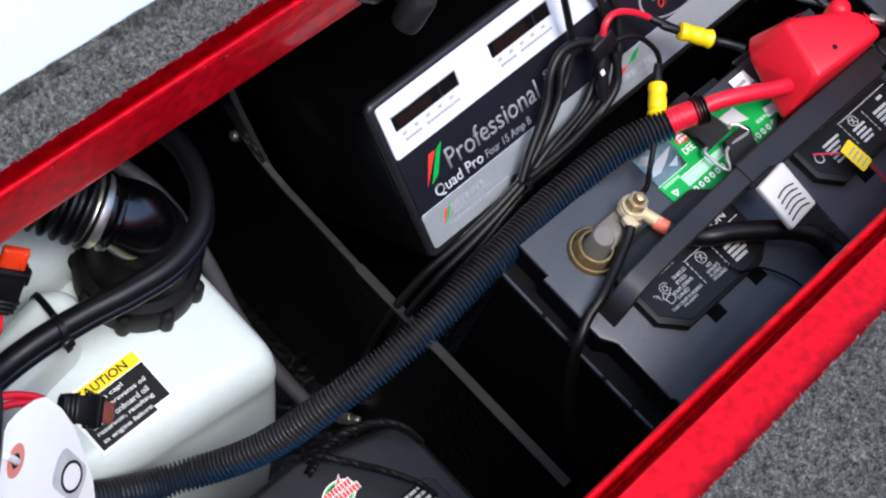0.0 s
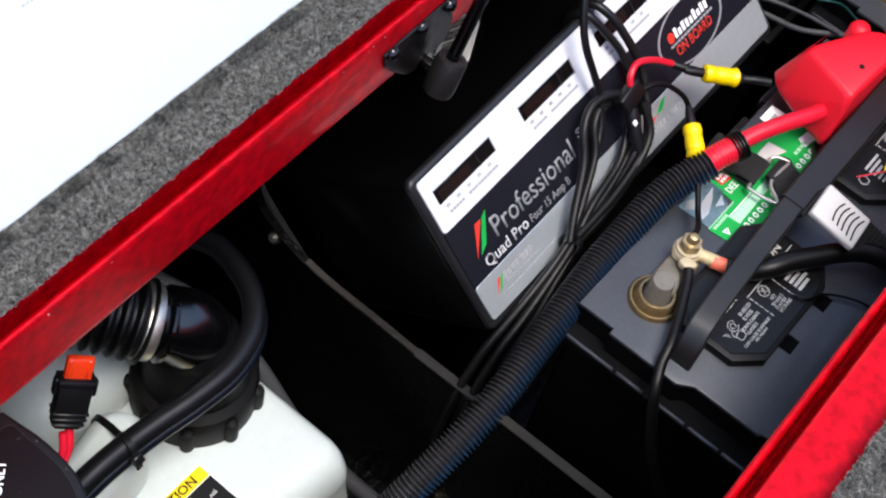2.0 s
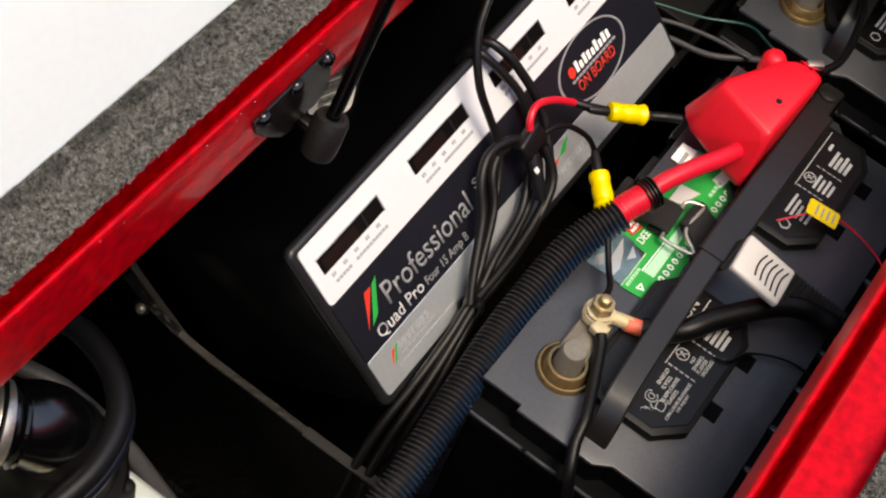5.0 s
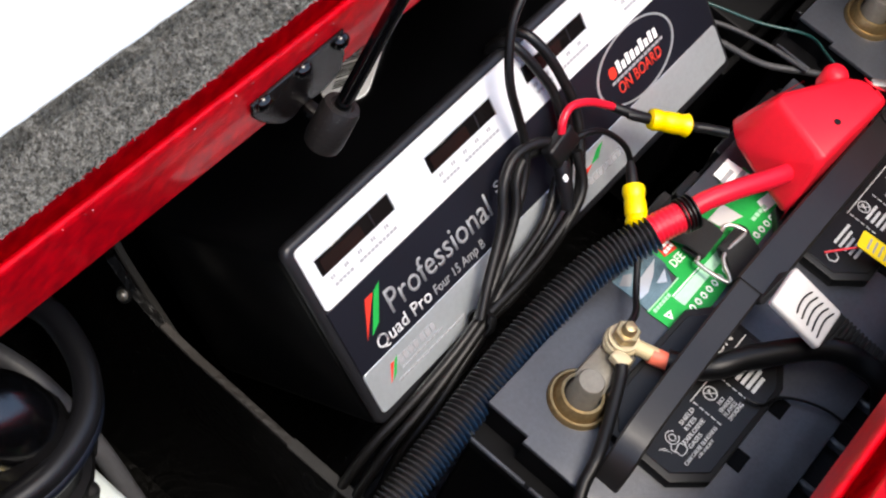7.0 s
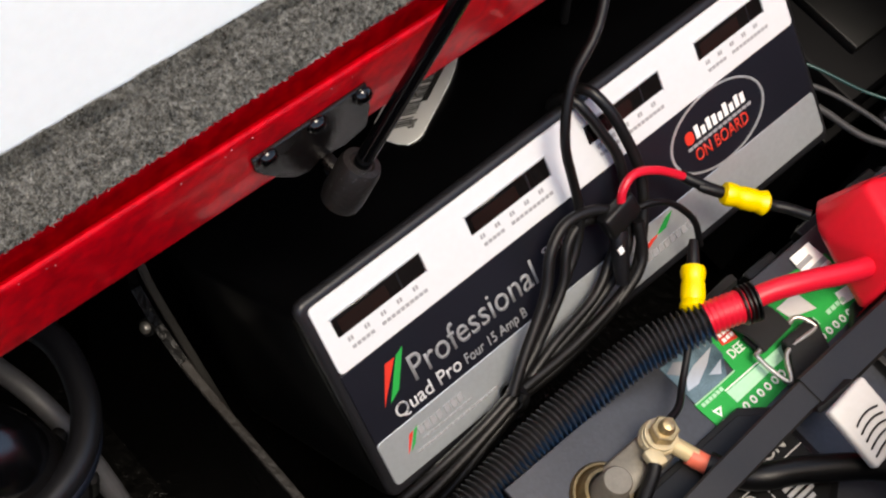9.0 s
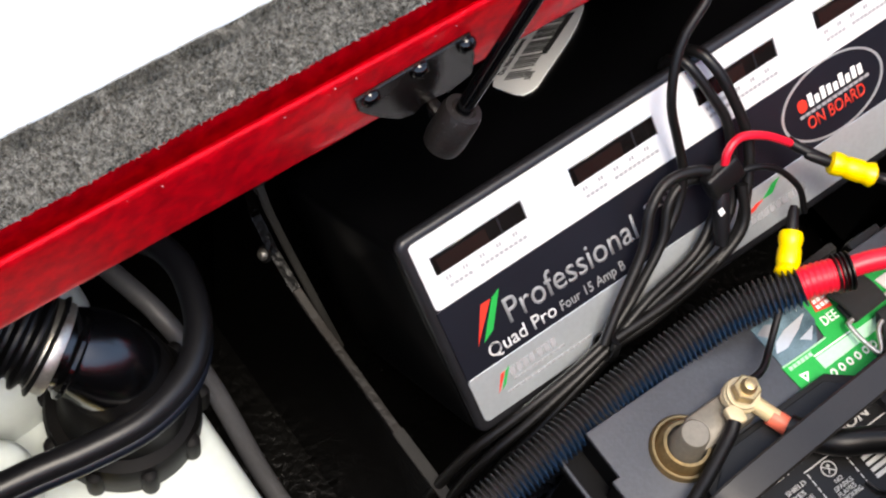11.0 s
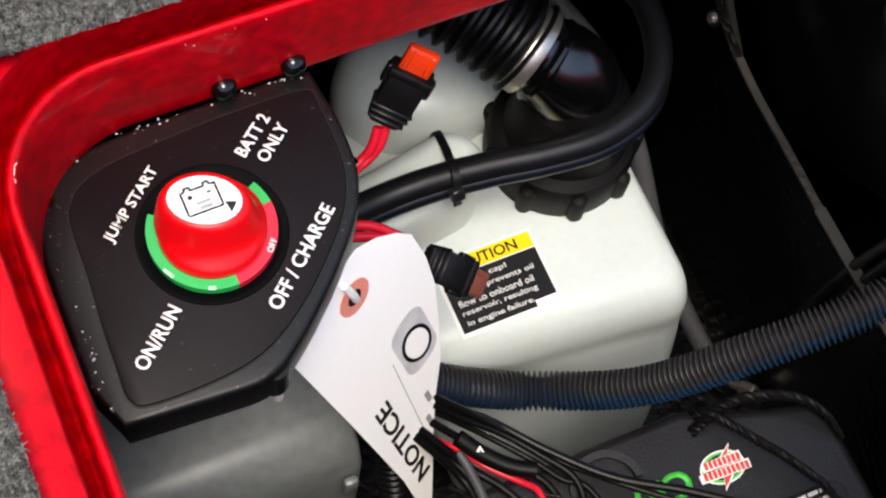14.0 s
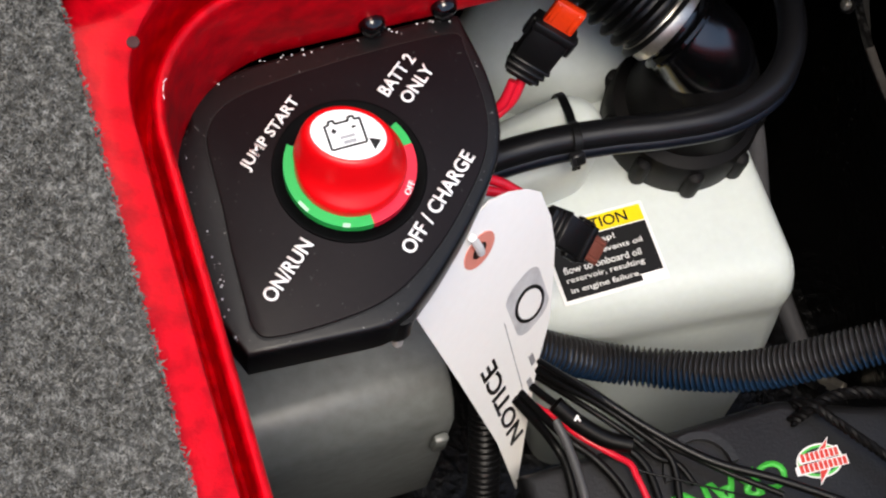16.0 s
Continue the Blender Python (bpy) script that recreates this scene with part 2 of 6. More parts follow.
def prism(outline, z0, z1, bevel=0.0, seg=2, m=None):
    """A plate with the given outline between two heights, its edges rounded."""
    bm = bmesh.new()
    vs = [bm.verts.new((x, y, z0)) for x, y in outline]
    f = bm.faces.new(vs)
    r = bmesh.ops.extrude_face_region(bm, geom=[f])
    bmesh.ops.translate(bm, vec=(0, 0, z1 - z0), verts=[v for v in r["geom"] if isinstance(v, bmesh.types.BMVert)])
    if bevel:
        edges = [e for e in bm.edges if abs(e.verts[0].co.z - e.verts[1].co.z) < 1e-7]
        bmesh.ops.bevel(bm, geom=edges, offset=bevel, segments=seg, profile=0.5, affect="EDGES")
    if m is not None:
        bmesh.ops.transform(bm, matrix=m, verts=bm.verts)
    return bm


def round_rect(x0, x1, y0, y1, r, n=6):
    pts = []
    for cx, cy, a in ((x1 - r, y1 - r, 0), (x0 + r, y1 - r, 90), (x0 + r, y0 + r, 180), (x1 - r, y0 + r, 270)):
        for k in range(n + 1):
            t = radians(a + 90 * k / n)
            pts.append((cx + r * math.cos(t), cy + r * math.sin(t)))
    return pts


def soften(outline, times=2):
    """Rounds the corners of an outline by cutting them repeatedly."""
    for _ in range(times):
        out = []
        for (ax_, ay), (bx, by) in zip(outline, outline[1:] + outline[:1]):
            out += [(ax_ * 0.8 + bx * 0.2, ay * 0.8 + by * 0.2), (ax_ * 0.2 + bx * 0.8, ay * 0.2 + by * 0.8)]
        outline = out
    return outline


def lathe(profile, n=32, m=None, caps=True):
    """Turn (radius, height) pairs about z."""
    bm = bmesh.new()
    rings = []
    for r, z in profile:
        rings.append([bm.verts.new((max(r, 1e-5) * math.cos(2 * math.pi * k / n), max(r, 1e-5) * math.sin(2 * math.pi * k / n), z)) for k in range(n)])
    for a, b in zip(rings, rings[1:]):
        for k in range(n):
            bm.faces.new((a[k], a[(k + 1) % n], b[(k + 1) % n], b[k]))
    if caps:
        bm.faces.new(rings[0])
        bm.faces.new(rings[-1])
    if m is not None:
        bmesh.ops.transform(bm, matrix=m, verts=bm.verts)
    return bm


def spline(pts, n):
    """n points along a smooth curve through pts, evenly spaced."""
    P = np.array(pts, float)
    Q = np.vstack([2 * P[0] - P[1], P, 2 * P[-1] - P[-2]])
    fine = []
    for i in range(len(P) - 1):
        a, b, c, d = Q[i:i + 4]
        for f in np.linspace(0, 1, 40, endpoint=False):
            fine.append(0.5 * (2 * b + (c - a) * f + (2 * a - 5 * b + 4 * c - d) * f * f + (3 * b - a - 3 * c + d) * f ** 3))
    fine.append(P[-1])
    fine = np.array(fine)
    s = np.r_[0, np.cumsum(np.linalg.norm(np.diff(fine, axis=0), axis=1))]
    u = np.linspace(0, s[-1], n)
    return np.stack([np.interp(u, s, fine[:, k]) for k in range(fine.shape[1])], 1), s[-1]


def sweep(pts, radius, n=60, sides=12, flat=None, radii=None, up=(0, 0, 1), across=None):
    """A tube, or with flat=(width, thickness) a band, along a smooth curve."""
    c, length = spline(pts, n)
    bm = bmesh.new()
    rings = []
    tang = np.gradient(c, axis=0)
    side = np.cross(tang[0], np.array(up, float))
    for i in range(n):
        t = tang[i] / np.linalg.norm(tang[i])
        if flat:
            side = np.array(across, float) if across else np.cross(t, np.array(up, float))
        side = side - (side @ t) * t
        side = side / np.linalg.norm(side)
        nor = np.cross(side, t)
        if flat:
            w, h = flat[0] / 2, flat[1] / 2
            e = min(w, h) * 0.5
            prof = [(-w, -h + e), (-w + e, -h), (w - e, -h), (w, -h + e), (w, h - e), (w - e, h), (-w + e, h), (-w, h - e)]
        else:
            r = radii(i / (n - 1)) if radii else radius
            prof = [(r * math.cos(2 * math.pi * k / sides), r * math.sin(2 * math.pi * k / sides)) for k in range(sides)]
        rings.append([bm.verts.new(c[i] + a * side + b * nor) for a, b in prof])
    k = len(rings[0])
    for a, b in zip(rings, rings[1:]):
        for j in range(k):
            bm.faces.new((a[j], a[(j + 1) % k], b[(j + 1) % k], b[j]))
    bm.faces.new(rings[0])
    bm.faces.new(rings[-1])
    return bm


def ribbed(pts, r, pitch, depth, sides=20, steps=6):
    """A corrugated tube along a smooth curve."""
    _, length = spline(pts, 10)
    count = max(4, int(length / pitch))

    def radii(u):
        w = math.cos(2 * math.pi * u * count)
        return r + depth * (math.copysign(abs(w) ** 0.5, w) * 0.5 - 0.5)
    return sweep(pts, r, n=count * steps + 1, sides=sides, radii=radii)


def text(body, w, h, material, parent, m, name="lettering", bold=0.0, label=""):
    """Raised lettering that fills a box of width w and height h, its lower left corner at the pose m."""
    cu = bpy.data.curves.new(name, "FONT")
    cu.body, cu.size, cu.offset, cu.resolution_u = body, 1.0, bold, 3
    tmp = bpy.data.objects.new("tmp", cu)
    scene.collection.objects.link(tmp)
    me = bpy.data.meshes.new_from_object(tmp.evaluated_get(bpy.context.evaluated_depsgraph_get()))
    bpy.data.objects.remove(tmp)
    co = np.array([v.co for v in me.vertices])
    lo, hi = co.min(0), co.max(0)
    for v in me.vertices:
        v.co = ((v.co.x - lo[0]) / (hi[0] - lo[0]) * w, (v.co.y - lo[1]) / (hi[1] - lo[1]) * h, 0)
    bm = bmesh.new()
    bm.from_mesh(me)
    bpy.data.meshes.remove(me)
    r = bmesh.ops.extrude_face_region(bm, geom=bm.faces[:])
    bmesh.ops.translate(bm, vec=(0, 0, 0.00035), verts=[v for v in r["geom"] if isinstance(v, bmesh.types.BMVert)])
    bmesh.ops.transform(bm, matrix=m, verts=bm.verts)
    return part(name, bm, material, parent, label, smooth=False)


def bars(rects, material, parent, m, name="printed_bar", t=0.0003):
    """Small printed bars, each (x, y, width, height), in the plane of the pose m."""
    for x, y, w, h in rects:
        bm = box(w, h, t, (x + w / 2, y + h / 2, t / 2))
        bmesh.ops.transform(bm, matrix=m, verts=bm.verts)
        part(name, bm, material, parent, smooth=False)


def cable(name, pts, r, material, label, category="cable", group="", n=50):
    ob = part(name, sweep(pts, r, n=n, sides=12), material)
    return tagged(ob, label, category, group)


def ring(r0, r1, z0, z1, n=40, a0=0, a1=360, sx=1.0, sy=1.0, m=None):
    """A flat ring or an arc of one."""
    bm = bmesh.new()
    k = max(3, int(n * (a1 - a0) / 360))
    full = a1 - a0 >= 360
    rows = []
    for i in range(k + (0 if full else 1)):
        a = radians(a0 + (a1 - a0) * i / k)
        c, s = math.cos(a) * sx, math.sin(a) * sy
        rows.append([bm.verts.new((r * c, r * s, z)) for r, z in ((r0, z0), (r1, z0), (r1, z1), (r0, z1))])
    for i in range(k):
        p, q = rows[i], rows[(i + 1) % len(rows)]
        for j in range(4):
            bm.faces.new((p[j], p[(j + 1) % 4], q[(j + 1) % 4], q[j]))
    if not full:
        bm.faces.new(rows[0])
        bm.faces.new(rows[-1])
    if m is not None:
        bmesh.ops.transform(bm, matrix=m, verts=bm.verts)
    return bm


def hull(points, bevel=0.0, seg=2):
    bm = bmesh.new()
    for p in points:
        bm.verts.new(p)
    r = bmesh.ops.convex_hull(bm, input=bm.verts[:])
    loose = [v for v in bm.verts if not v.link_faces]
    bmesh.ops.delete(bm, geom=loose, context="VERTS")
    bmesh.ops.dissolve_limit(bm, angle_limit=radians(4), verts=bm.verts, edges=bm.edges)
    if bevel:
        bmesh.ops.bevel(bm, geom=bm.edges[:], offset=bevel, segments=seg, profile=0.5, affect="EDGES")
    return bm


def hexnut(r, h, m):
    prof = [(r * math.cos(radians(60 * k)), r * math.sin(radians(60 * k))) for k in range(6)]
    return prism(prof, 0, h, 0.0006, 1, m)


# ---- the hatch opening ----
# X1 is unseen; set close so the rim's end shades the far battery
X0, X1, Y0, Y1 = -0.434, 0.41, -0.186, 0.1045


def rim_point(u, off):
    """Point u of the rounded opening, moved outward by off."""
    x, y, nx, ny = u
    return x + nx * off, y + ny * off


def rim_path(r=0.05, n=12):
    out = []
    for cx, cy, a in ((X1 - r, Y1 - r, 0), (X0 + r, Y1 - r, 90), (X0 + r, Y0 + r, 180), (X1 - r, Y0 + r, 270)):
        for k in range(n + 1):
            t = radians(a + 90 * k / n)
            out.append((cx + r * math.cos(t), cy + r * math.sin(t), math.cos(t), math.sin(t)))
    return out


def build_rim():
    bm = bmesh.new()
    prof = [(0.0045, -0.0835), (0.0010, -0.0834), (0.0002, -0.0828), (0.0, -0.0815), (0.0, -0.078), (0.0, -0.058), (0.0, -0.0375), (0.0003, -0.0350), (0.0010, -0.0336), (0.0020, -0.0330), (0.0030, -0.0331), (0.0040, -0.0338),
            (0.0046, -0.0355), (0.0050, -0.0420), (0.0055, -0.0520), (0.0064, -0.0565), (0.0078, -0.0570), (0.0096, -0.0545), (0.0112, -0.0450), (0.0114, -0.0320), (0.0108, -0.0220), (0.0104, -0.0180), (0.0110, -0.0160), (0.0128, -0.0152),
            (0.0190, -0.0148), (0.026, -0.0146), (0.040, -0.0144), (0.07, -0.0144)]
    rows = [rim_path(0.045 + 0.007 * min(1, max(0, (-0.035 - z) / 0.046)) if o < 0.005 else 0.045) for o, z in prof]
    rings = [[bm.verts.new((*rim_point(rows[j][k], o), z)) for j, (o, z) in enumerate(prof)] for k in range(len(rows[0]))]
    for i in range(len(rings)):
        a, b = rings[i], rings[(i + 1) % len(rings)]
        for j in range(len(prof) - 1):
            bm.faces.new((a[j], a[j + 1], b[j + 1], b[j]))
    rim = part("trim", bm, RED, label="glossy metallic red fibreglass rim round the hatch opening", kind="structure")
    tagged(rim, category="rim")
    rng = np.random.default_rng(7)
    for k in range(26):
        x = rng.uniform(-0.38, 0.16)
        z, w = rng.uniform(-0.0385, -0.0355), rng.choice([0.00015, 0.0002, 0.0004])
        chip = hull([(x + w * rng.uniform(-1, 1), Y1 + d, z + 0.0005 * rng.uniform(-1, 1)) for d in (-0.0002, 0.0006) for _ in range(5)])
        part("paint_chip", chip, WHITE_PAINT, rim, "pale chip in the red paint" if k == 0 else "", smooth=False)
    for x, y, z, l, a in ((-0.4318, 0.0760, -0.0329, 0.0032, 70), (-0.4306, 0.0785, -0.0330, 0.0022, 35), (-0.4325, 0.0725, -0.0330, 0.0020, 95)):
        part("scratch", box(l * 0.8, 0.00025, 0.0003, m=pose(x, y, z, 0, 0, a)), WHITE_PAINT, rim)


build_rim()


def deck_piece(name, x0, x1, y0, y1, z, label, thick=0.0135):
    bm = box(x1 - x0, y1 - y0, thick, ((x0 + x1) / 2, (y0 + y1) / 2, z - thick / 2))
    ob = part(name, bm, CARPET, label=label, kind="structure")
    tagged(ob, category="deck")


def carpet_pile(name, x0, x1, y0, y1, z, count, seed, label, cell=0.0022, tall=0.0022):
    """Short blades of carpet pile standing on a deck piece, thicker along its edges."""
    rng = np.random.default_rng(seed)
    x, y = rng.uniform(x0, x1, count), rng.uniform(y0, y1, count)
    a = rng.uniform(0, 2 * np.pi, count)
    grid = rng.uniform(0, 1, (int((x1 - x0) / cell) + 3, int((y1 - y0) / cell) + 3))
    gx, gy = (x - x0) / cell, (y - y0) / cell
    ix, iy = gx.astype(int), gy.astype(int)
    fx, fy = gx - ix, gy - iy
    tuft = (grid[ix, iy] * (1 - fx) + grid[ix + 1, iy] * fx) * (1 - fy) + (grid[ix, iy + 1] * (1 - fx) + grid[ix + 1, iy + 1] * fx) * fy
    w, h = rng.uniform(0.0003, 0.0006, count), 0.0005 + tall * tuft ** 1.6 * rng.uniform(0.6, 1.1, count)
    lean = rng.normal(0, 0.0009, (count, 2))
    co = np.empty((count, 3, 3))
    co[:, 0] = np.stack([x - w * np.cos(a), y - w * np.sin(a), np.full(count, z)], 1)
    co[:, 1] = np.stack([x + w * np.cos(a), y + w * np.sin(a), np.full(count, z)], 1)
    co[:, 2] = np.stack([x + lean[:, 0], y + lean[:, 1], z + h], 1)
    me = bpy.data.meshes.new(name)
    me.vertices.add(count * 3)
    me.loops.add(count * 3)
    me.polygons.add(count)
    me.vertices.foreach_set("co", co.ravel())
    me.loops.foreach_set("vertex_index", np.arange(count * 3))
    me.polygons.foreach_set("loop_start", np.arange(0, count * 3, 3))
    me.update(calc_edges=True)
    me.materials.append(FIBRE)
    tagged(new(name, me), label, "carpet pile", kind="stuff")


PILE = "short grey cut pile of the marine deck carpet"
carpet_pile("carpet_pile", -0.62, -0.4568, -0.24, 0.13, 0.0, 230000, 1, PILE)
carpet_pile("carpet_pile", -0.42, 0.30, 0.1010, 0.134, 0.0, 140000, 2, PILE)
carpet_pile("carpet_pile", -0.42, 0.30, 0.1255, 0.1312, 0.0, 60000, 4, PILE, 0.006, 0.0055)
carpet_pile("carpet_pile", -0.30, 0.10, -0.34, -0.2228, 0.0, 195000, 3, PILE)
deck_piece("deck_front", -2.0, 2.0, -2.0, -0.2240, 0.0, "dark grey cut-pile marine carpet on the deck")
deck_piece("deck_left", -2.0, -0.458, -0.2240, 0.1032, 0.0, "dark grey cut-pile marine carpet on the deck")
deck_piece("deck_back", -2.0, 2.0, 0.1032, 0.160, 0.0, "narrow strip of grey carpet behind the hatch opening", 0.0035)
# unseen deck, carried in to X1 to keep light off the far battery
deck_piece("deck_right", 0.433, 2.0, -0.2240, 0.1032, 0.0, "dark grey cut-pile marine carpet on the deck")
deck_piece("deck_rear", -2.0, 2.0, 0.160, 1.2, 0.0, "dark grey cut-pile marine carpet behind the lid")

# raised lid behind the opening, its white underside towards the eye
lid = thing("hatch_lid", "raised hatch lid with a glossy white underside and faint wiring diagram", "hatch lid", m=pose(-0.2, 0.1315, 0.0, -13))
part("panel", box(2.6, 0.022, 1.3, (0.4, 0.011, 0.65), 0.004), WHITE_GEL, lid)
for r, m, pts in ((0.0006, GREY_PRINT, ((0.0150, 0.1500), (0.0113, 0.1308))), (0.0006, GREY_PRINT, ((0.0113, 0.1308), (0.0190, 0.1212))), (0.0003, FADED_PRINT, ((0.0190, 0.1212), (0.0293, 0.1311))),
                  (0.0006, PRINT_RED, ((0.0293, 0.1311), (0.0312, 0.1400))), (0.0006, GREY_PRINT, ((-0.0104, 0.1460), (-0.0137, 0.1302))), (0.0006, GREY_PRINT, ((-0.0220, 0.1271), (-0.0238, 0.1152))), (0.0003, FADED_PRINT, ((-0.0240, 0.1330), (-0.0135, 0.1318)))):
    part("diagram_line", sweep([(x, -0.0004, z) for x, z in pts], r, n=2, sides=6), m, lid)
bars([(0.0095 + 0.0024 * k, 0.1183, 0.0016, 0.0012) for k in range(7)] + [(-0.0225 + 0.0024 * k, 0.1082, 0.0016, 0.0012) for k in range(20) if k % 6 != 4] + [(-0.0350 + 0.0024 * k, 0.1040, 0.0016, 0.0012) for k in range(18) if k % 7 != 5], FADED_PRINT, lid, pose(0, -0.0002, 0, 90))

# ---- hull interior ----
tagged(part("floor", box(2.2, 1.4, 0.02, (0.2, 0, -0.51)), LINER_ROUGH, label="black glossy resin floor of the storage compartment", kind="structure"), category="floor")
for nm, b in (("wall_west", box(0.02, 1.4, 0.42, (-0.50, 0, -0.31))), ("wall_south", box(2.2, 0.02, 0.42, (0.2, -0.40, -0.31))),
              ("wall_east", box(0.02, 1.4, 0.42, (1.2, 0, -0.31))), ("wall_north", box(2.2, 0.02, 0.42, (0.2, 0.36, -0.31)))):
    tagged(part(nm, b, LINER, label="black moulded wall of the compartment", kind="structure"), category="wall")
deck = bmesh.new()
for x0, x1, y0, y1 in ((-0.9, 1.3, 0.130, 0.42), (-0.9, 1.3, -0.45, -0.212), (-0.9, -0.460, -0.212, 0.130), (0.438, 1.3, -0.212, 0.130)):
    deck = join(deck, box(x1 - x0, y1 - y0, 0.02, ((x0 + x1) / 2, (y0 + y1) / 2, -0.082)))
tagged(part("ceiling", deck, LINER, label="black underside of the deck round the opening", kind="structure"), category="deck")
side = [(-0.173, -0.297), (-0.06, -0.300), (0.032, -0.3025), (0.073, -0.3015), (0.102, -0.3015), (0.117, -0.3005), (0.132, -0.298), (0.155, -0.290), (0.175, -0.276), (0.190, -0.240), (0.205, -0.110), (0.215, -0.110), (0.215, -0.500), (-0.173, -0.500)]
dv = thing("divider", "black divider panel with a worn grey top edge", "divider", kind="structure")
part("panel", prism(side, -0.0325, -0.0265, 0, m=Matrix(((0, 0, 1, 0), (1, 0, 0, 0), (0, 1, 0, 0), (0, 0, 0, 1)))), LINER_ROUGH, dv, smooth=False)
part("edge_strip", sweep([(-0.0295, y, z + 0.0008) for y, z in side[:3]], 0, n=60, flat=(0.0072, 0.0018), across=(1, 0, 0)), EDGE, dv, "worn grey edge")
part("edge_strip", sweep([(-0.0295, y, z + 0.0008) for y, z in side[2:7]], 0, n=60, flat=(0.0052, 0.0018), across=(1, 0, 0)), DARK_EDGE, dv, "dirty brown-black edge")
tagged(part("trim", join(sweep([(-0.0185, 0.189, -0.272), (-0.0185, 0.173, -0.290), (-0.0130, 0.140, -0.332), (-0.008, 0.111, -0.368)], 0, n=30, flat=(0.0050, 0.003), across=(1, 0.1, 0)),
    prism([(-0.052, -0.215), (-0.0265, -0.268), (-0.0225, -0.279), (-0.0152, -0.279), (-0.0158, -0.273), (-0.0140, -0.2685), (-0.0095, -0.2655), (0.0, -0.2640), (0.030, -0.2625), (0.09, -0.2605), (0.09, -0.215)], -0.1905, -0.1875, 0, m=Matrix(((1, 0, 0, 0), (0, 0, -1, 0), (0, 1, 0, 0), (0, 0, 0, 1))))),
    EDGE, label="grey moulded flange along the sloping bulkhead edge", kind="structure", smooth=False), category="trim")
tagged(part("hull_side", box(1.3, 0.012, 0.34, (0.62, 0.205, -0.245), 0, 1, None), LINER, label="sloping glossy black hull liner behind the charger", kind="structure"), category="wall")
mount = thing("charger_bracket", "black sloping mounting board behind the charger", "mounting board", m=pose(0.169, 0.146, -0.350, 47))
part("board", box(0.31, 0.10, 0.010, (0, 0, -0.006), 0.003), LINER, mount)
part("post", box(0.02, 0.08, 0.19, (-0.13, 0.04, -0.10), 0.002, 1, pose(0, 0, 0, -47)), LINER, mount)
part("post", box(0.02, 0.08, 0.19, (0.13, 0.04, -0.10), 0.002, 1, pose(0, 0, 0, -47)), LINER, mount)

# ---- on-board battery charger ----
FACE = Matrix(((0.9962, -0.0619, -0.0609, -0.0002), (-0.0020, 0.6843, -0.7292, -0.0023), (0.0868, 0.7266, 0.6816, -0.2537), (0, 0, 0, 1)))


def at(x, y, z=0.0, turn=0.0):
    return pose(x, y, z, 0, 0, turn)


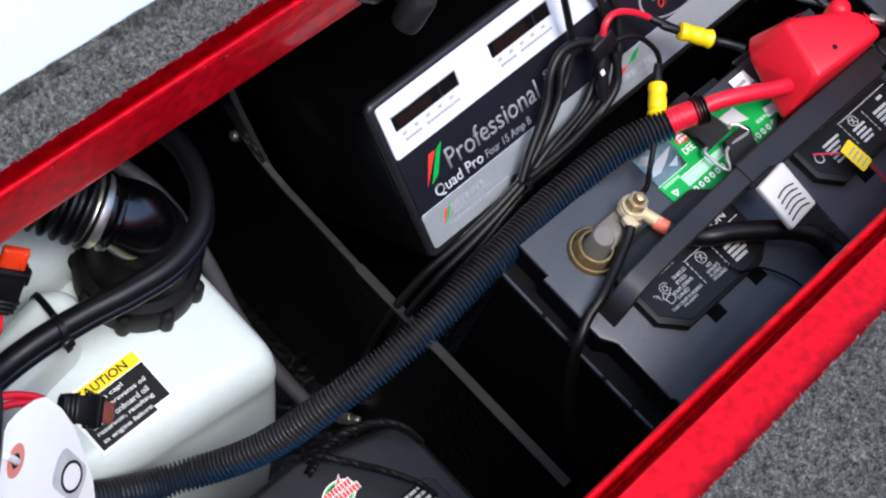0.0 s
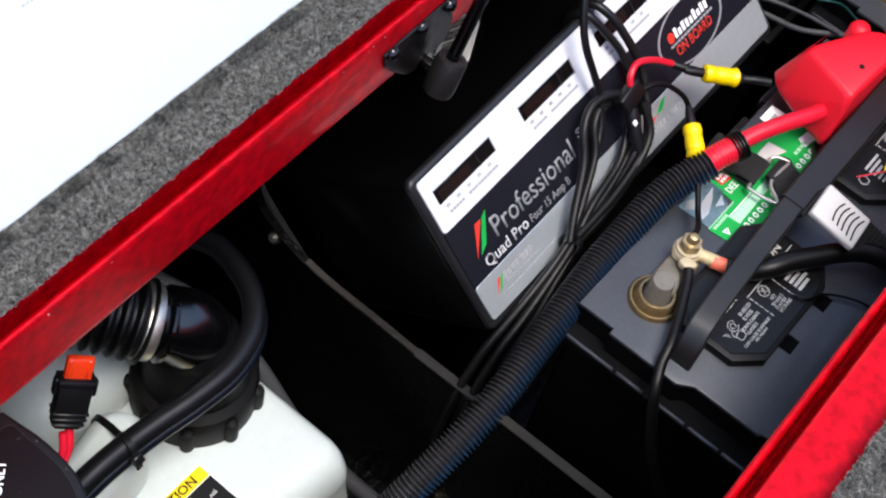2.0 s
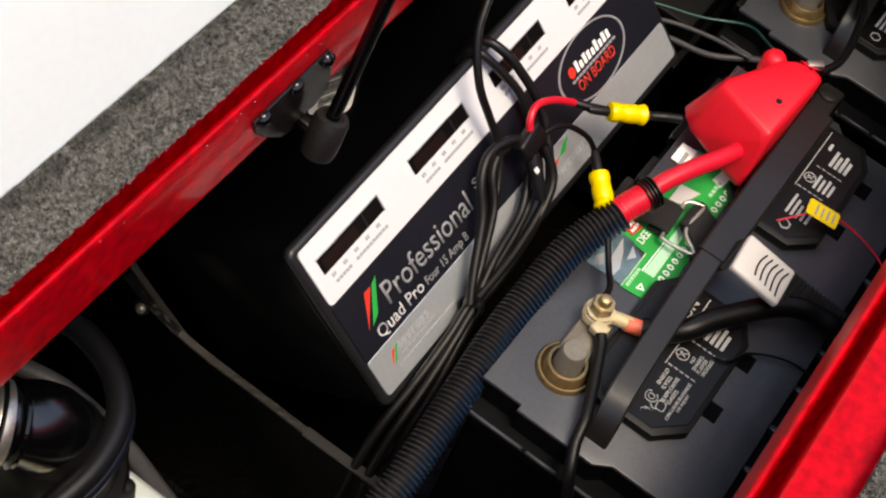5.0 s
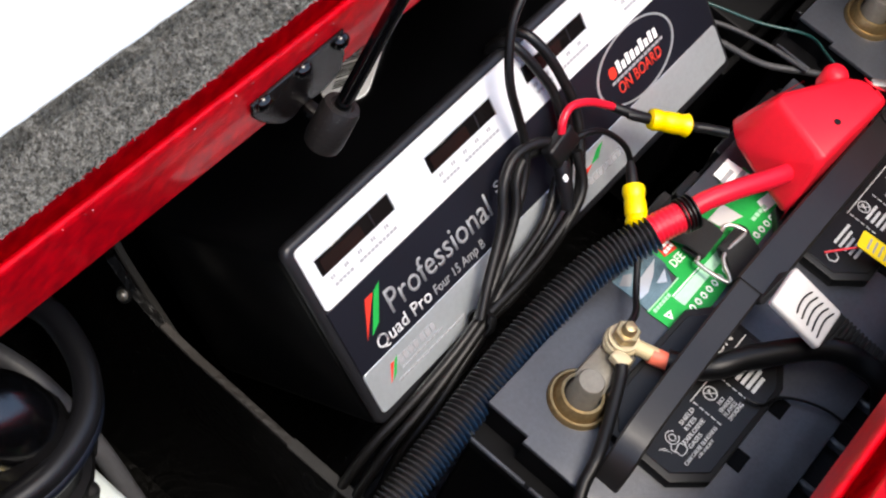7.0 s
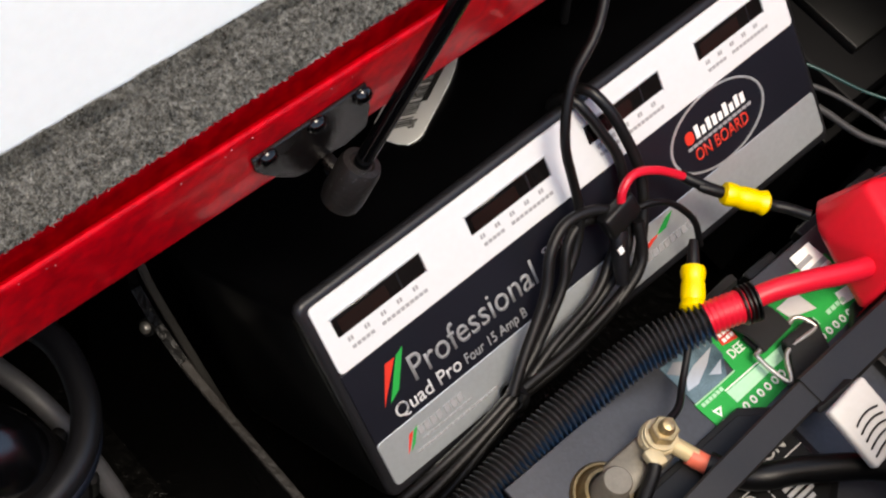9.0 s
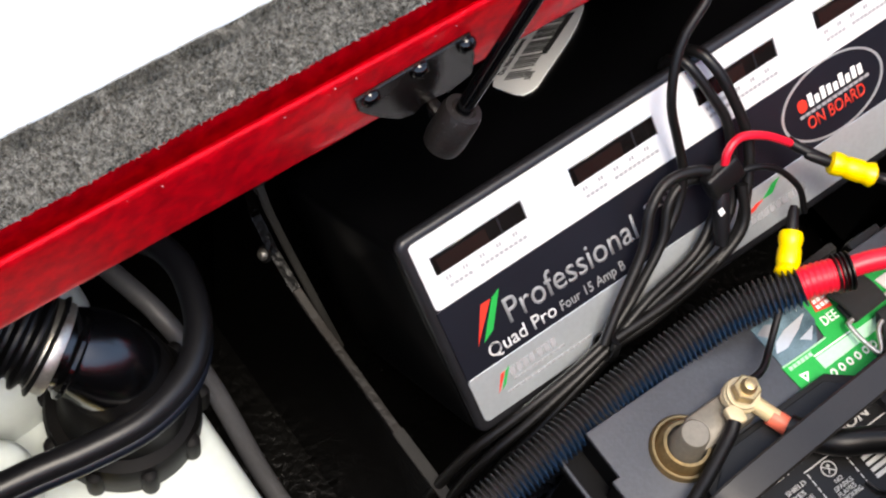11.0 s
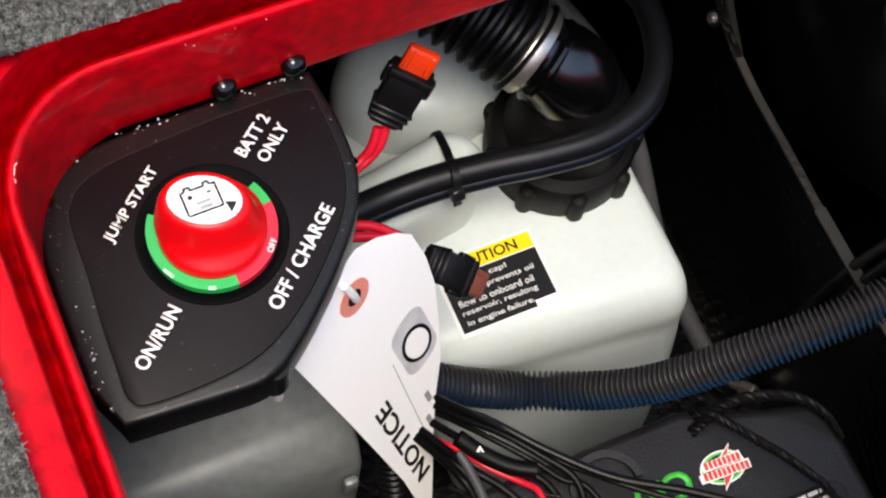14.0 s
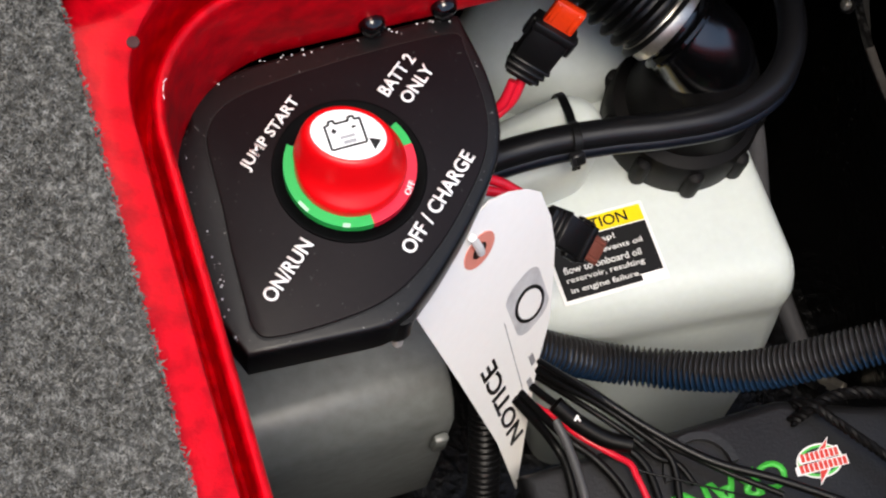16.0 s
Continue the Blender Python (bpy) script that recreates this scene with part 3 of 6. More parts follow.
def build_charger():
    c = thing("battery_charger", "black four-bank battery charger with white and navy front label", "battery charger", m=FACE)
    part("housing", box(0.346, 0.124, 0.152, (0.165, 0.0555, -0.077), 0.007, 4), HOUSING, c)
    part("bezel", prism(round_rect(-0.0068, 0.3378, -0.0058, 0.1190, 0.006), -0.008, -0.0006, 0.0035, 4), BEZEL, c, "satin black rounded front bezel")
    part("back_plate", box(0.32, 0.10, 0.012, (0.165, 0.055, -0.158), 0.003), BLACK, c)
    part("label_white", prism(round_rect(-0.0015, 0.333, 0.0738, 0.1142, 0.003), -0.0012, 0.0006, 0.0004, 1), LABEL_WHITE, c, "white upper label band")
    part("label_navy", prism(round_rect(-0.0020, 0.333, 0.0290, 0.0737, 0.0005), -0.0012, 0.0006, 0.0003, 1), LABEL_NAVY, c, "dark navy label band")
    part("label_silver", prism(round_rect(-0.0020, 0.333, 0.0010, 0.0289, 0.003), -0.0012, 0.0006, 0.0003, 1), LABEL_SILVER, c, "silver lower label band")
    for x0, x1 in ((0.0063, 0.0626), (0.0936, 0.1488), (0.1775, 0.2330), (0.2620, 0.3145)):
        d = part("display_window", box(x1 - x0, 0.0112, 0.0012, ((x0 + x1) / 2, 0.0975, 0.0006), 0.0005, 1), GLASS_DARK, c, "smoked charge display window")
        part("window_frame", join(box(x1 - x0 + 0.0012, 0.0006, 0.0009, ((x0 + x1) / 2, 0.1034, 0.0010)), box(0.0006, 0.0118, 0.0009, (x1 + 0.0003, 0.0975, 0.0010))), LABEL_SILVER, d, "pale moulded window edge")
        part("readout", box(0.030, 0.0080, 0.0003, (x0 + 0.018, 0.0966, 0.0013)), DISPLAY_RED, d)
        part("divider_bar", box(0.0010, 0.0104, 0.0004, (x0 + 0.041, 0.0975, 0.0013)), BEZEL, d)
        w = (x1 - x0) / 5.4
        bars([(x0 + 0.004 + w * k + e, 0.0868, 0.0012, 0.0024) for k in range(5) for e in (0, 0.0018)] + [(x0 + 0.0045 + 0.0029 * k, 0.0822, 0.0022, 0.0019) for k in range(5)] + [(x0 + 0.0235 + 0.0030 * k, 0.0822, 0.0023, 0.0019) for k in range(10)],
             GREY_PRINT, c, at(0, 0, 0.0006))
    T = 0.0006
    part("slash", prism([(0.0112, 0.0437), (0.0135, 0.0470), (0.0272, 0.0640), (0.0212, 0.0640)], T, T + 0.0004), PRINT_RED, c, smooth=False)
    part("slash", prism([(0.0150, 0.0437), (0.0222, 0.0475), (0.0338, 0.0665), (0.0283, 0.0640)], T, T + 0.0004), PRINT_GREEN, c, smooth=False)
    text("Professional", 0.0860, 0.0152, SILVER_PRINT, c, at(0.0325, 0.0445, T), bold=0.002)
    text("SERIES", 0.035, 0.0062, GREY_PRINT, c, at(0.1265, 0.0535, T))
    text("Quad Pro", 0.0435, 0.0098, FADED_PRINT, c, at(0.0150, 0.0312, T), bold=0.004)
    text("Four 15 Amp B", 0.0430, 0.0078, SILVER_PRINT, c, at(0.0617, 0.0310, T))
    part("slash", prism([(0.0112, 0.0125), (0.0128, 0.0140), (0.0190, 0.0222), (0.0162, 0.0220)], T, T + 0.0003), PRINT_RED, c, smooth=False)
    part("slash", prism([(0.0135, 0.0130), (0.0168, 0.0150), (0.0222, 0.0236), (0.0196, 0.0222)], T, T + 0.0003), PRINT_GREEN, c, smooth=False)
    bars([(0.0215 + 0.0042 * k, 0.0172, 0.0030, 0.0050) for k in range(4)] + [(0.0395 + 0.0044 * k, 0.0172, 0.0032, 0.0050) for k in range(3)] + [(0.0220 + 0.0038 * k, 0.0140, 0.0030, 0.0011) for k in range(9)] + [(0.0165 + 0.0040 * k, 0.0092, 0.0032, 0.0013) for k in range(14)], GREY_PRINT, c, at(0, 0, T))
    part("badge_ring", ring(0.0358, 0.0375, 0, 0.0006, 56, sy=0.60, m=at(0.2605, 0.0518, T)), LABEL_SILVER, c, "oval silver badge outline")
    bars([(0.2440 + 0.0046 * k, 0.0530, 0.0031, h) for k, h in enumerate((0.0078, 0.0050, 0.0072, 0.0062, 0.0050, 0.0078, 0.0050, 0.0072, 0.0062))], WHITE_PAINT, c, at(0, 0, T))
    bars([(0.2360 + 0.0040 * k, 0.0492, 0.0032, 0.0017) for k in range(13)], GREY_PRINT, c, at(0, 0, T))
    part("badge_drop", prism(round_rect(0.2360, 0.2425, 0.0525, 0.0600, 0.0028), T, T + 0.0004), PRINT_RED, c, smooth=False)
    text("ON BOARD", 0.0425, 0.0078, PRINT_RED, c, at(0.2398, 0.0402, T), bold=0.006)
    part("slash", prism([(0.1975, 0.0200), (0.2045, 0.0200), (0.2120, 0.0265), (0.2062, 0.0255)], T, T + 0.0003), PRINT_GREEN, c, smooth=False)
    part("slash", prism([(0.1835, 0.0165), (0.1900, 0.0165), (0.1985, 0.0200), (0.1925, 0.0200)], T, T + 0.0003), PRINT_RED, c, smooth=False)
    bars([(0.186 + 0.0046 * k, 0.0095, 0.0036, 0.0045) for k in range(9)], GREY_PRINT, c, at(0, 0, T))


build_charger()


def face(points):
    """Points given along the charger's face (right, up, out) in the world."""
    return [tuple(FACE @ Vector(p)) for p in points]


# ---- charger leads, coiled and tied ----
LEADS = (
    (0.0029, [(0.240, 0.121, -0.075), (0.242, 0.150, -0.055), (0.240, 0.180, -0.020), (0.230, 0.198, 0.005), (0.212, 0.190, 0.028), (0.1868, 0.1615, 0.0314), (0.1640, 0.1440, 0.0279), (0.1510, 0.1163, 0.0225), (0.1500, 0.090, 0.017), (0.149, 0.070, 0.013), (0.138, 0.050, 0.010), (0.105, 0.025, 0.010), (0.074, 0.009, 0.012)]),
    (0.0034, [(0.179, 0.108, -0.016), (0.181, 0.1215, -0.008), (0.1845, 0.1225, 0.005), (0.187, 0.115, 0.011), (0.190, 0.099, 0.014), (0.192, 0.066, 0.014), (0.180, 0.037, 0.014), (0.163, 0.018, 0.014), (0.122, 0.009, 0.014), (0.074, 0.008, 0.014)]),
    (0.0032, [(0.170, 0.108, -0.016), (0.172, 0.1210, -0.008), (0.1755, 0.1220, 0.003), (0.178, 0.114, 0.007), (0.182, 0.098, 0.009), (0.186, 0.078, 0.009), (0.180, 0.050, 0.008), (0.168, 0.028, 0.008), (0.130, 0.014, 0.009), (0.074, 0.006, 0.010)]),
    (0.0033, [(0.173, 0.056, 0.018), (0.156, 0.069, 0.017), (0.138, 0.073, 0.016), (0.123, 0.065, 0.016), (0.110, 0.046, 0.016), (0.084, 0.024, 0.016), (0.070, 0.011, 0.016)]),
    (0.0034, [(0.179, 0.046, 0.016), (0.171, 0.023, 0.016), (0.142, 0.010, 0.014), (0.103, 0.004, 0.013), (0.074, 0.004, 0.012)]),
    (0.0030, [(0.163, 0.038, 0.010), (0.141, 0.023, 0.011), (0.106, 0.016, 0.012), (0.076, 0.006, 0.012)]),
    (0.0030, [(0.160, 0.060, 0.011), (0.148, 0.064, 0.011), (0.136, 0.058, 0.011), (0.124, 0.040, 0.011), (0.096, 0.020, 0.010), (0.072, 0.008, 0.010)]),
    (0.0033, [(0.074, 0.006, 0.014), (0.048, 0.000, 0.013), (0.018, -0.009, 0.008), (-0.012, -0.022, -0.004), (-0.036, -0.050, -0.028), (-0.046, -0.105, -0.075), (-0.03, -0.16, -0.12)]),
    (0.0033, [(0.074, 0.009, 0.012), (0.048, 0.003, 0.010), (0.016, -0.005, 0.003), (-0.016, -0.018, -0.012), (-0.040, -0.048, -0.040), (-0.048, -0.100, -0.090), (-0.03, -0.15, -0.13)]),
    (0.0033, [(0.073, 0.003, 0.014), (0.050, -0.005, 0.012), (0.024, -0.017, 0.006), (-0.004, -0.036, -0.010), (-0.020, -0.070, -0.036), (-0.022, -0.12, -0.08)]),
    (0.0030, [(0.072, 0.000, 0.012), (0.050, -0.009, 0.009), (0.026, -0.024, 0.000), (0.004, -0.045, -0.016), (-0.006, -0.085, -0.044), (0.00, -0.13, -0.08)]),
)
for r, pts in LEADS:
    cable("charger_lead", face(pts), r * 0.92, LEAD_JACKET, "black charger lead coiled and tied in front of the charger", "cable", "charger leads")
tie = thing("cable_tie", "black cable tie holding the charger leads", "cable tie", m=FACE @ pose(0.072, 0.007, 0.013, 0, 0, -38))
part("band", ring(0.0085, 0.0098, -0.002, 0.002, 20, sy=0.75, m=pose(0, 0, 0, 0, 90)), BLACK, tie)
part("lock", box(0.005, 0.005, 0.004, (0, 0.002, 0.008), 0.001), BLACK, tie)
plug = thing("lead_plug", "black moulded two-wire lead junction", "connector", m=FACE @ pose(0.166, 0.060, 0.021, 0, 0, 10))
part("body", box(0.023, 0.014, 0.009, (0, 0, 0), 0.0022, 3), BLACK, plug)
part("sleeve", lathe([(0.0048, 0), (0.0052, 0.002), (0.0045, 0.02), (0.0036, 0.03)], 16, pose(-0.005, -0.006, 0, 90, 0, -28)), CABLE_DULL, plug)
part("pale_mark", box(0.0035, 0.004, 0.0012, (-0.0125, -0.0125, 0.0052), 0.0005), WHITE_PAINT, plug)
cable("red_wire", face([(0.168, 0.064, 0.022), (0.172, 0.073, 0.024), (0.182, 0.076, 0.024), (0.197, 0.068, 0.023), (0.2125, 0.0535, 0.022)]), 0.0024, RED_WIRE, "red charger output wire", "wire")
cable("black_wire", face([(0.174, 0.058, 0.022), (0.186, 0.055, 0.024), (0.198, 0.046, 0.024), (0.207, 0.029, 0.024), (0.207, 0.012, 0.022)]), 0.0019, CABLE, "black charger output wire", "wire")


def butt_connector(p, q, label):
    """Yellow crimp connector from p to q, with black shrink sleeves."""
    p, q = Vector(p), Vector(q)
    b = thing("butt_connector", label, "connector", "yellow wire connectors", m=Matrix.Translation(p) @ (q - p).to_track_quat("Z", "Y").to_matrix().to_4x4())
    l = (q - p).length
    part("body", lathe([(0.0035, 0), (0.0060, 0.0010), (0.0066, 0.0035), (0.0062, l * 0.26), (0.0056, l * 0.32), (0.0062, l * 0.40), (0.0064, l * 0.66), (0.0058, l * 0.74), (0.0066, l - 0.005), (0.0070, l - 0.003), (0.0050, l - 0.001), (0.003, l)], 20), YELLOW, b)
    part("sleeve", lathe([(0.0022, -0.014), (0.0030, -0.010), (0.0034, -0.001), (0.0030, 0.001)], 14), BLACK, b)
    part("sleeve", lathe([(0.0032, l - 0.001), (0.0030, l + 0.006), (0.0022, l + 0.012)], 14), BLACK, b)


butt_connector((0.2185, -0.0007, -0.1843), (0.2375, -0.0208, -0.1884), "yellow crimp connector on the red charger wire")
butt_connector((0.168, -0.022, -0.178), (0.150, -0.040, -0.182), "yellow crimp connector on the black charger wire")
cable("black_wire", [(0.2055, 0.0205, -0.1812), (0.2095, 0.0125, -0.1822), (0.2185, -0.0007, -0.1843)], 0.0031, CABLE, "black sleeved wire end at the yellow connector", "wire")
cable("black_wire", [(0.240, -0.0235, -0.1890), (0.245, -0.030, -0.1885), (0.250, -0.040, -0.1865)], 0.0032, CABLE, "black sleeved wire running into the red boot", "wire")
cable("black_wire", [(0.150, -0.040, -0.182), (0.138, -0.050, -0.186), (0.122, -0.062, -0.190), (0.108, -0.070, -0.186), (0.094, -0.072, -0.182)], 0.0020, CABLE, "thin black wire to the battery stud", "wire")

# ---- deep-cycle batteries ----
BL, BW, BH = 0.333, 0.172, 0.24


def battery_post(parent, x, y, z):
    p = part("post", lathe([(0.0104, z), (0.0100, z + 0.004), (0.0090, z + 0.006), (0.0076, z + 0.022), (0.0068, z + 0.0232)], 28, pose(x, y, 0)), LEAD, parent, "dull lead battery post")
    part("collar", lathe([(0.0176, z - 0.001), (0.0176, z + 0.002), (0.0165, z + 0.0035), (0.0154, z + 0.0035), (0.0148, z + 0.002), (0.0138, z + 0.006), (0.0120, z + 0.0085), (0.0104, z + 0.0085)], 32, pose(x, y, 0), caps=False), BRASS, p, "tarnished golden collar")


def cap_cover(parent, x, y, z, words):
    """Vent cover with clipped corners, printed in white."""
    l, w, k = 0.108, 0.068, 0.016
    out = [(x + k, y), (x + l - k, y), (x + l, y - 0.012), (x + l, y - w + k * 0.6), (x + l - k, y - w), (x + k, y - w), (x, y - w + k), (x, y - 0.012)]
    c = part("vent_cover", prism(out, z, z + 0.0075, 0.0012, 2), PRINT_BLACK, parent, "black vent cover with white warning print")
    inner = [(a + (0.004 if a < x + l / 2 else -0.004), b + (-0.003 if b > y - w / 2 else 0.003)) for a, b in out]
    part("raised_panel", prism(inner, z + 0.007, z + 0.0082, 0.0004, 1), BLACK, c)
    t = z + 0.0082
    if words:
        text("DANGER", 0.034, 0.0050, COVER_PRINT, c, at(x + 0.006, y - 0.030, t), bold=0.015)
        text("POISON", 0.034, 0.0055, COVER_PRINT, c, at(x + 0.062, y - 0.030, t), bold=0.015)
        for w2, u, v, l2 in (("SHIELD", 0.0311, 0.0385, 0.0126), ("EYES", 0.0306, 0.0424, 0.0095), ("EXPLOSIVE", 0.0235, 0.0463, 0.0190), ("GASES", 0.0235, 0.0499, 0.0113), ("NO", 0.0565, 0.0472, 0.0048), ("SPARKS", 0.0532, 0.0506, 0.0118), ("FLAMES", 0.0532, 0.0537, 0.0112), ("SMOKING", 0.0532, 0.0568, 0.0130)):
            text(w2, l2, 0.0025, COVER_PRINT, c, at(x + u, y - v, t), bold=0.006)
        text("CAN CAUSE BLINDNESS", 0.0300, 0.0022, COVER_PRINT, c, at(x + 0.0139, y - 0.0537, t), bold=0.006)
        text("OR INJURY", 0.0140, 0.0022, COVER_PRINT, c, at(x + 0.0227, y - 0.0568, t), bold=0.006)
        part("warning_sign", join(ring(0.0036, 0.0040, 0, 0.0003, 20, 20, 330, m=at(x + 0.0215, y - 0.0385, t)), ring(0.0017, 0.0021, 0, 0.0003, 16, m=at(x + 0.0215, y - 0.0385, t)), sweep([(x + 0.0180, y - 0.0400, t), (x + 0.0155, y - 0.0425, t), (x + 0.0165, y - 0.0455, t)], 0.0003, n=8, sides=6),
             sweep([(x + 0.0165, y - 0.0440, t), (x + 0.0220, y - 0.0435, t), (x + 0.0225, y - 0.0480, t), (x + 0.0170, y - 0.0485, t), (x + 0.0165, y - 0.0440, t)], 0.0003, n=24, sides=6), *[sweep([(x + 0.0105 + 0.0012 * k2, y - 0.0375 - 0.0020 * k2, t), (x + 0.0140, y - 0.0395 - 0.0012 * k2, t)], 0.00025, n=2, sides=5) for k2 in range(4)]), COVER_PRINT, c, "white pictogram of a washing basin")
    else:
        bars([(x + 0.022, y - 0.040 - 0.0036 * k2, 0.018 - 0.003 * (k2 % 3), 0.0018) for k2 in range(5)] + [(x + 0.052, y - 0.0455 - 0.0036 * k2, 0.013 - 0.002 * (k2 % 2), 0.0018) for k2 in range(4)], COVER_PRINT, c, at(0, 0, t))
        part("warning_sign", ring(0.0034, 0.0042, 0, 0.0003, 6, m=at(x + 0.013, y - 0.043, t)), COVER_PRINT, c)
    bars([(x + 0.0462, y - 0.0341, 0.057, 0.0006)] + [(x + 0.0468, y - 0.0380 - 0.0040 * k2, 0.0006, 0.0028) for k2 in range(5)] + [(x + 0.0700, y - 0.0410 - 0.0040 * k2, 0.0006, 0.0028) for k2 in range(5)]
         + [(x + 0.0762, y - 0.0463 - 0.0036 * k2, 0.0150 - 0.003 * (k2 % 2), 0.0022) for k2 in range(4)] + [(x + 0.088, y - 0.0400, 0.006, 0.0022)], COVER_PRINT, c, at(0, 0, t))
    part("warning_sign", ring(0.0036, 0.0042, 0, 0.0003, 28, m=at(x + 0.0583, y - 0.0391, t)), COVER_PRINT, c)
    part("warning_sign", box(0.0005, 0.0076, 0.0003, m=pose(x + 0.0583, y - 0.0391, t + 0.0002, 0, 0, 45)), COVER_PRINT, c)
    part("warning_sign", join(box(0.0005, 0.0050, 0.0003, m=pose(x + 0.0583, y - 0.0391, t + 0.0002, 0, 0, -30)), box(0.0020, 0.0008, 0.0003, m=pose(x + 0.0590, y - 0.0378, t + 0.0002, 0, 0, -30))), COVER_PRINT, c)


def build_battery(x, y, label, words=True):
    """A deep-cycle battery; its rear left corner at x, y. Local z runs up from the base."""
    b = thing("battery", label, "battery", "deep-cycle batteries", m=pose(x, y, -0.447))
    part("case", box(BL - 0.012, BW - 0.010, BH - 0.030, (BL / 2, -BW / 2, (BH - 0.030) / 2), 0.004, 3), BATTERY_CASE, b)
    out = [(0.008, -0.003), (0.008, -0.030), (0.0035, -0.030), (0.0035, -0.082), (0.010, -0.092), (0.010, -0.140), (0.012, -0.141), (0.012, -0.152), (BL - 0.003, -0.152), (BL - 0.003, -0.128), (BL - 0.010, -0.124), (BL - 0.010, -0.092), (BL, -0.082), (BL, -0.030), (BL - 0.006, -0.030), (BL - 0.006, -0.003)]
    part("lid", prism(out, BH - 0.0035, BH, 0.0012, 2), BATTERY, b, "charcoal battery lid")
    # the lid's sides get near-black: their shade is put into the colour
    part("skirt", prism([(px + (0.0012 if px < BL / 2 else -0.0012), py + (0.0012 if py < -BW / 2 else -0.0012)) for px, py in out], BH - 0.034, BH - 0.003, 0, 1), BATTERY_CASE, b, "lid sides in black, their shade put into the colour", smooth=False)
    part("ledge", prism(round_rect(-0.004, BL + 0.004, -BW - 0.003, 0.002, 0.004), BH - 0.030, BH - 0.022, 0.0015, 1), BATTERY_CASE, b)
    for ya, yb in ((-0.002, -0.044), (-0.047, -0.068), (-0.075, -0.100), (-0.103, -0.126), (-0.129, -0.146), (-0.150, -0.172)):
        part("ledge_rib", box(0.0022, ya - yb, 0.003, (-0.0038, (ya + yb) / 2, BH - 0.0212), 0.0006, 1), BATTERY, b, "worn grey rib on the ledge")
    part("edge_lug", box(0.008, 0.018, 0.006, (0.006, -0.158, BH - 0.012), 0.001, 1), BATTERY, b)
    for k in range(7):
        part("edge_lug", box(0.024, 0.006, 0.010, (0.030 + 0.0455 * k, -BW - 0.001, BH - 0.012), 0.001, 1), BLACK, b)
        part("edge_lug", box(0.024, 0.006, 0.010, (0.030 + 0.0455 * k, 0.000, BH - 0.012), 0.001, 1), BLACK, b)
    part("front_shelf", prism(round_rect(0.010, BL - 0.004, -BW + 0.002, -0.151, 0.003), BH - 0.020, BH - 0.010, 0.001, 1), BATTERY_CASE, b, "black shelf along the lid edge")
    for k in range(9):
        part("shelf_rib", box(0.0035, 0.0125, 0.0065, (0.030 + 0.034 * k, -0.1580, BH - 0.0070), 0.0008, 1), BATTERY, b, "worn grey rib on the shelf")
    part("shelf_lip", box(BL - 0.030, 0.0022, 0.0050, (BL / 2, -0.1680, BH - 0.0075), 0.0008, 1), BATTERY, b)
    for sx in (0.0793, 0.1226, 0.2502, 0.2926):
        part("lid_slot", box(0.0125, 0.0105, 0.002, (sx, -0.1195, BH - 0.0004)), LINER, b, "dark locking slot", smooth=False)
    cap_cover(b, 0.037, -0.048, BH, words)
    cap_cover(b, 0.211, -0.048, BH, False)
    battery_post(b, 0.044, -0.037, BH)
    battery_post(b, BL - 0.044, -0.037, BH)
    for s, hx in ((1, 0.044), (-1, BL - 0.044)):
        part("terminal_horn", prism(round_rect(min(hx, hx + s * 0.045), max(hx, hx + s * 0.045), -0.046, -0.026, 0.009), BH - 0.001, BH + 0.010, 0.003, 2), LEAD, b)
        part("stud", lathe([(0.0042, BH), (0.0042, BH + 0.029), (0.0030, BH + 0.0315), (0.0012, BH + 0.0322)], 18, pose(hx + s * 0.036, -0.034, 0)), GOLD_NUT, b)
        part("nut", hexnut(0.0072, 0.0060, pose(hx + s * 0.036, -0.034, BH + 0.021, 0, 0, 14)), GOLD_NUT, b)
    h = part("handle", sweep([(0.014, -0.0755, BH - 0.045), (0.015, -0.0755, BH - 0.015), (0.024, -0.0745, BH + 0.014), (0.050, -0.0715, BH + 0.026), (0.160, -0.0670, BH + 0.030), (0.290, -0.0665, BH + 0.030), (0.328, -0.066, BH + 0.024), (0.345, -0.067, BH + 0.004), (0.349, -0.067, BH - 0.045)],
                             0, n=70, flat=(0.0155, 0.0045), across=(0, 1, 0)), HANDLE, b, "folded-over black carrying handle")
    part("grip", sweep([(0.150, -0.0685, BH + 0.0302), (0.200, -0.0680, BH + 0.0306), (0.265, -0.0680, BH + 0.0306), (0.300, -0.0682, BH + 0.0298)], 0, n=24, flat=(0.0205, 0.0060), across=(0, 1, 0)), HANDLE, h, "wider grip section")
    part("pivot", lathe([(0.007, 0), (0.007, 0.003), (0.005, 0.004)], 20, pose(0.318, -0.066, BH + 0.0285, 0, 12)), HANDLE, h)
    return b


build_battery(0.012, -0.040, "charcoal deep-cycle battery with handle, strapped beside the charger")
build_battery(0.378, -0.016, "charcoal deep-cycle battery standing beyond the strapped one", False)
third = thing("battery", "black battery behind the charger, mostly in shadow", "battery", "deep-cycle batteries", m=pose(0.380, 0.006, -0.470))
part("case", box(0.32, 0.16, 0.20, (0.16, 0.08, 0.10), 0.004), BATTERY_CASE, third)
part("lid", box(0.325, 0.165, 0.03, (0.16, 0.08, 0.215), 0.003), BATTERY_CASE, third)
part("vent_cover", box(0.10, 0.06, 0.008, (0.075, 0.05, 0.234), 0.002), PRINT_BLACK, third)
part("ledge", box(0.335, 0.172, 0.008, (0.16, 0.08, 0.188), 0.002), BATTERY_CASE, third)

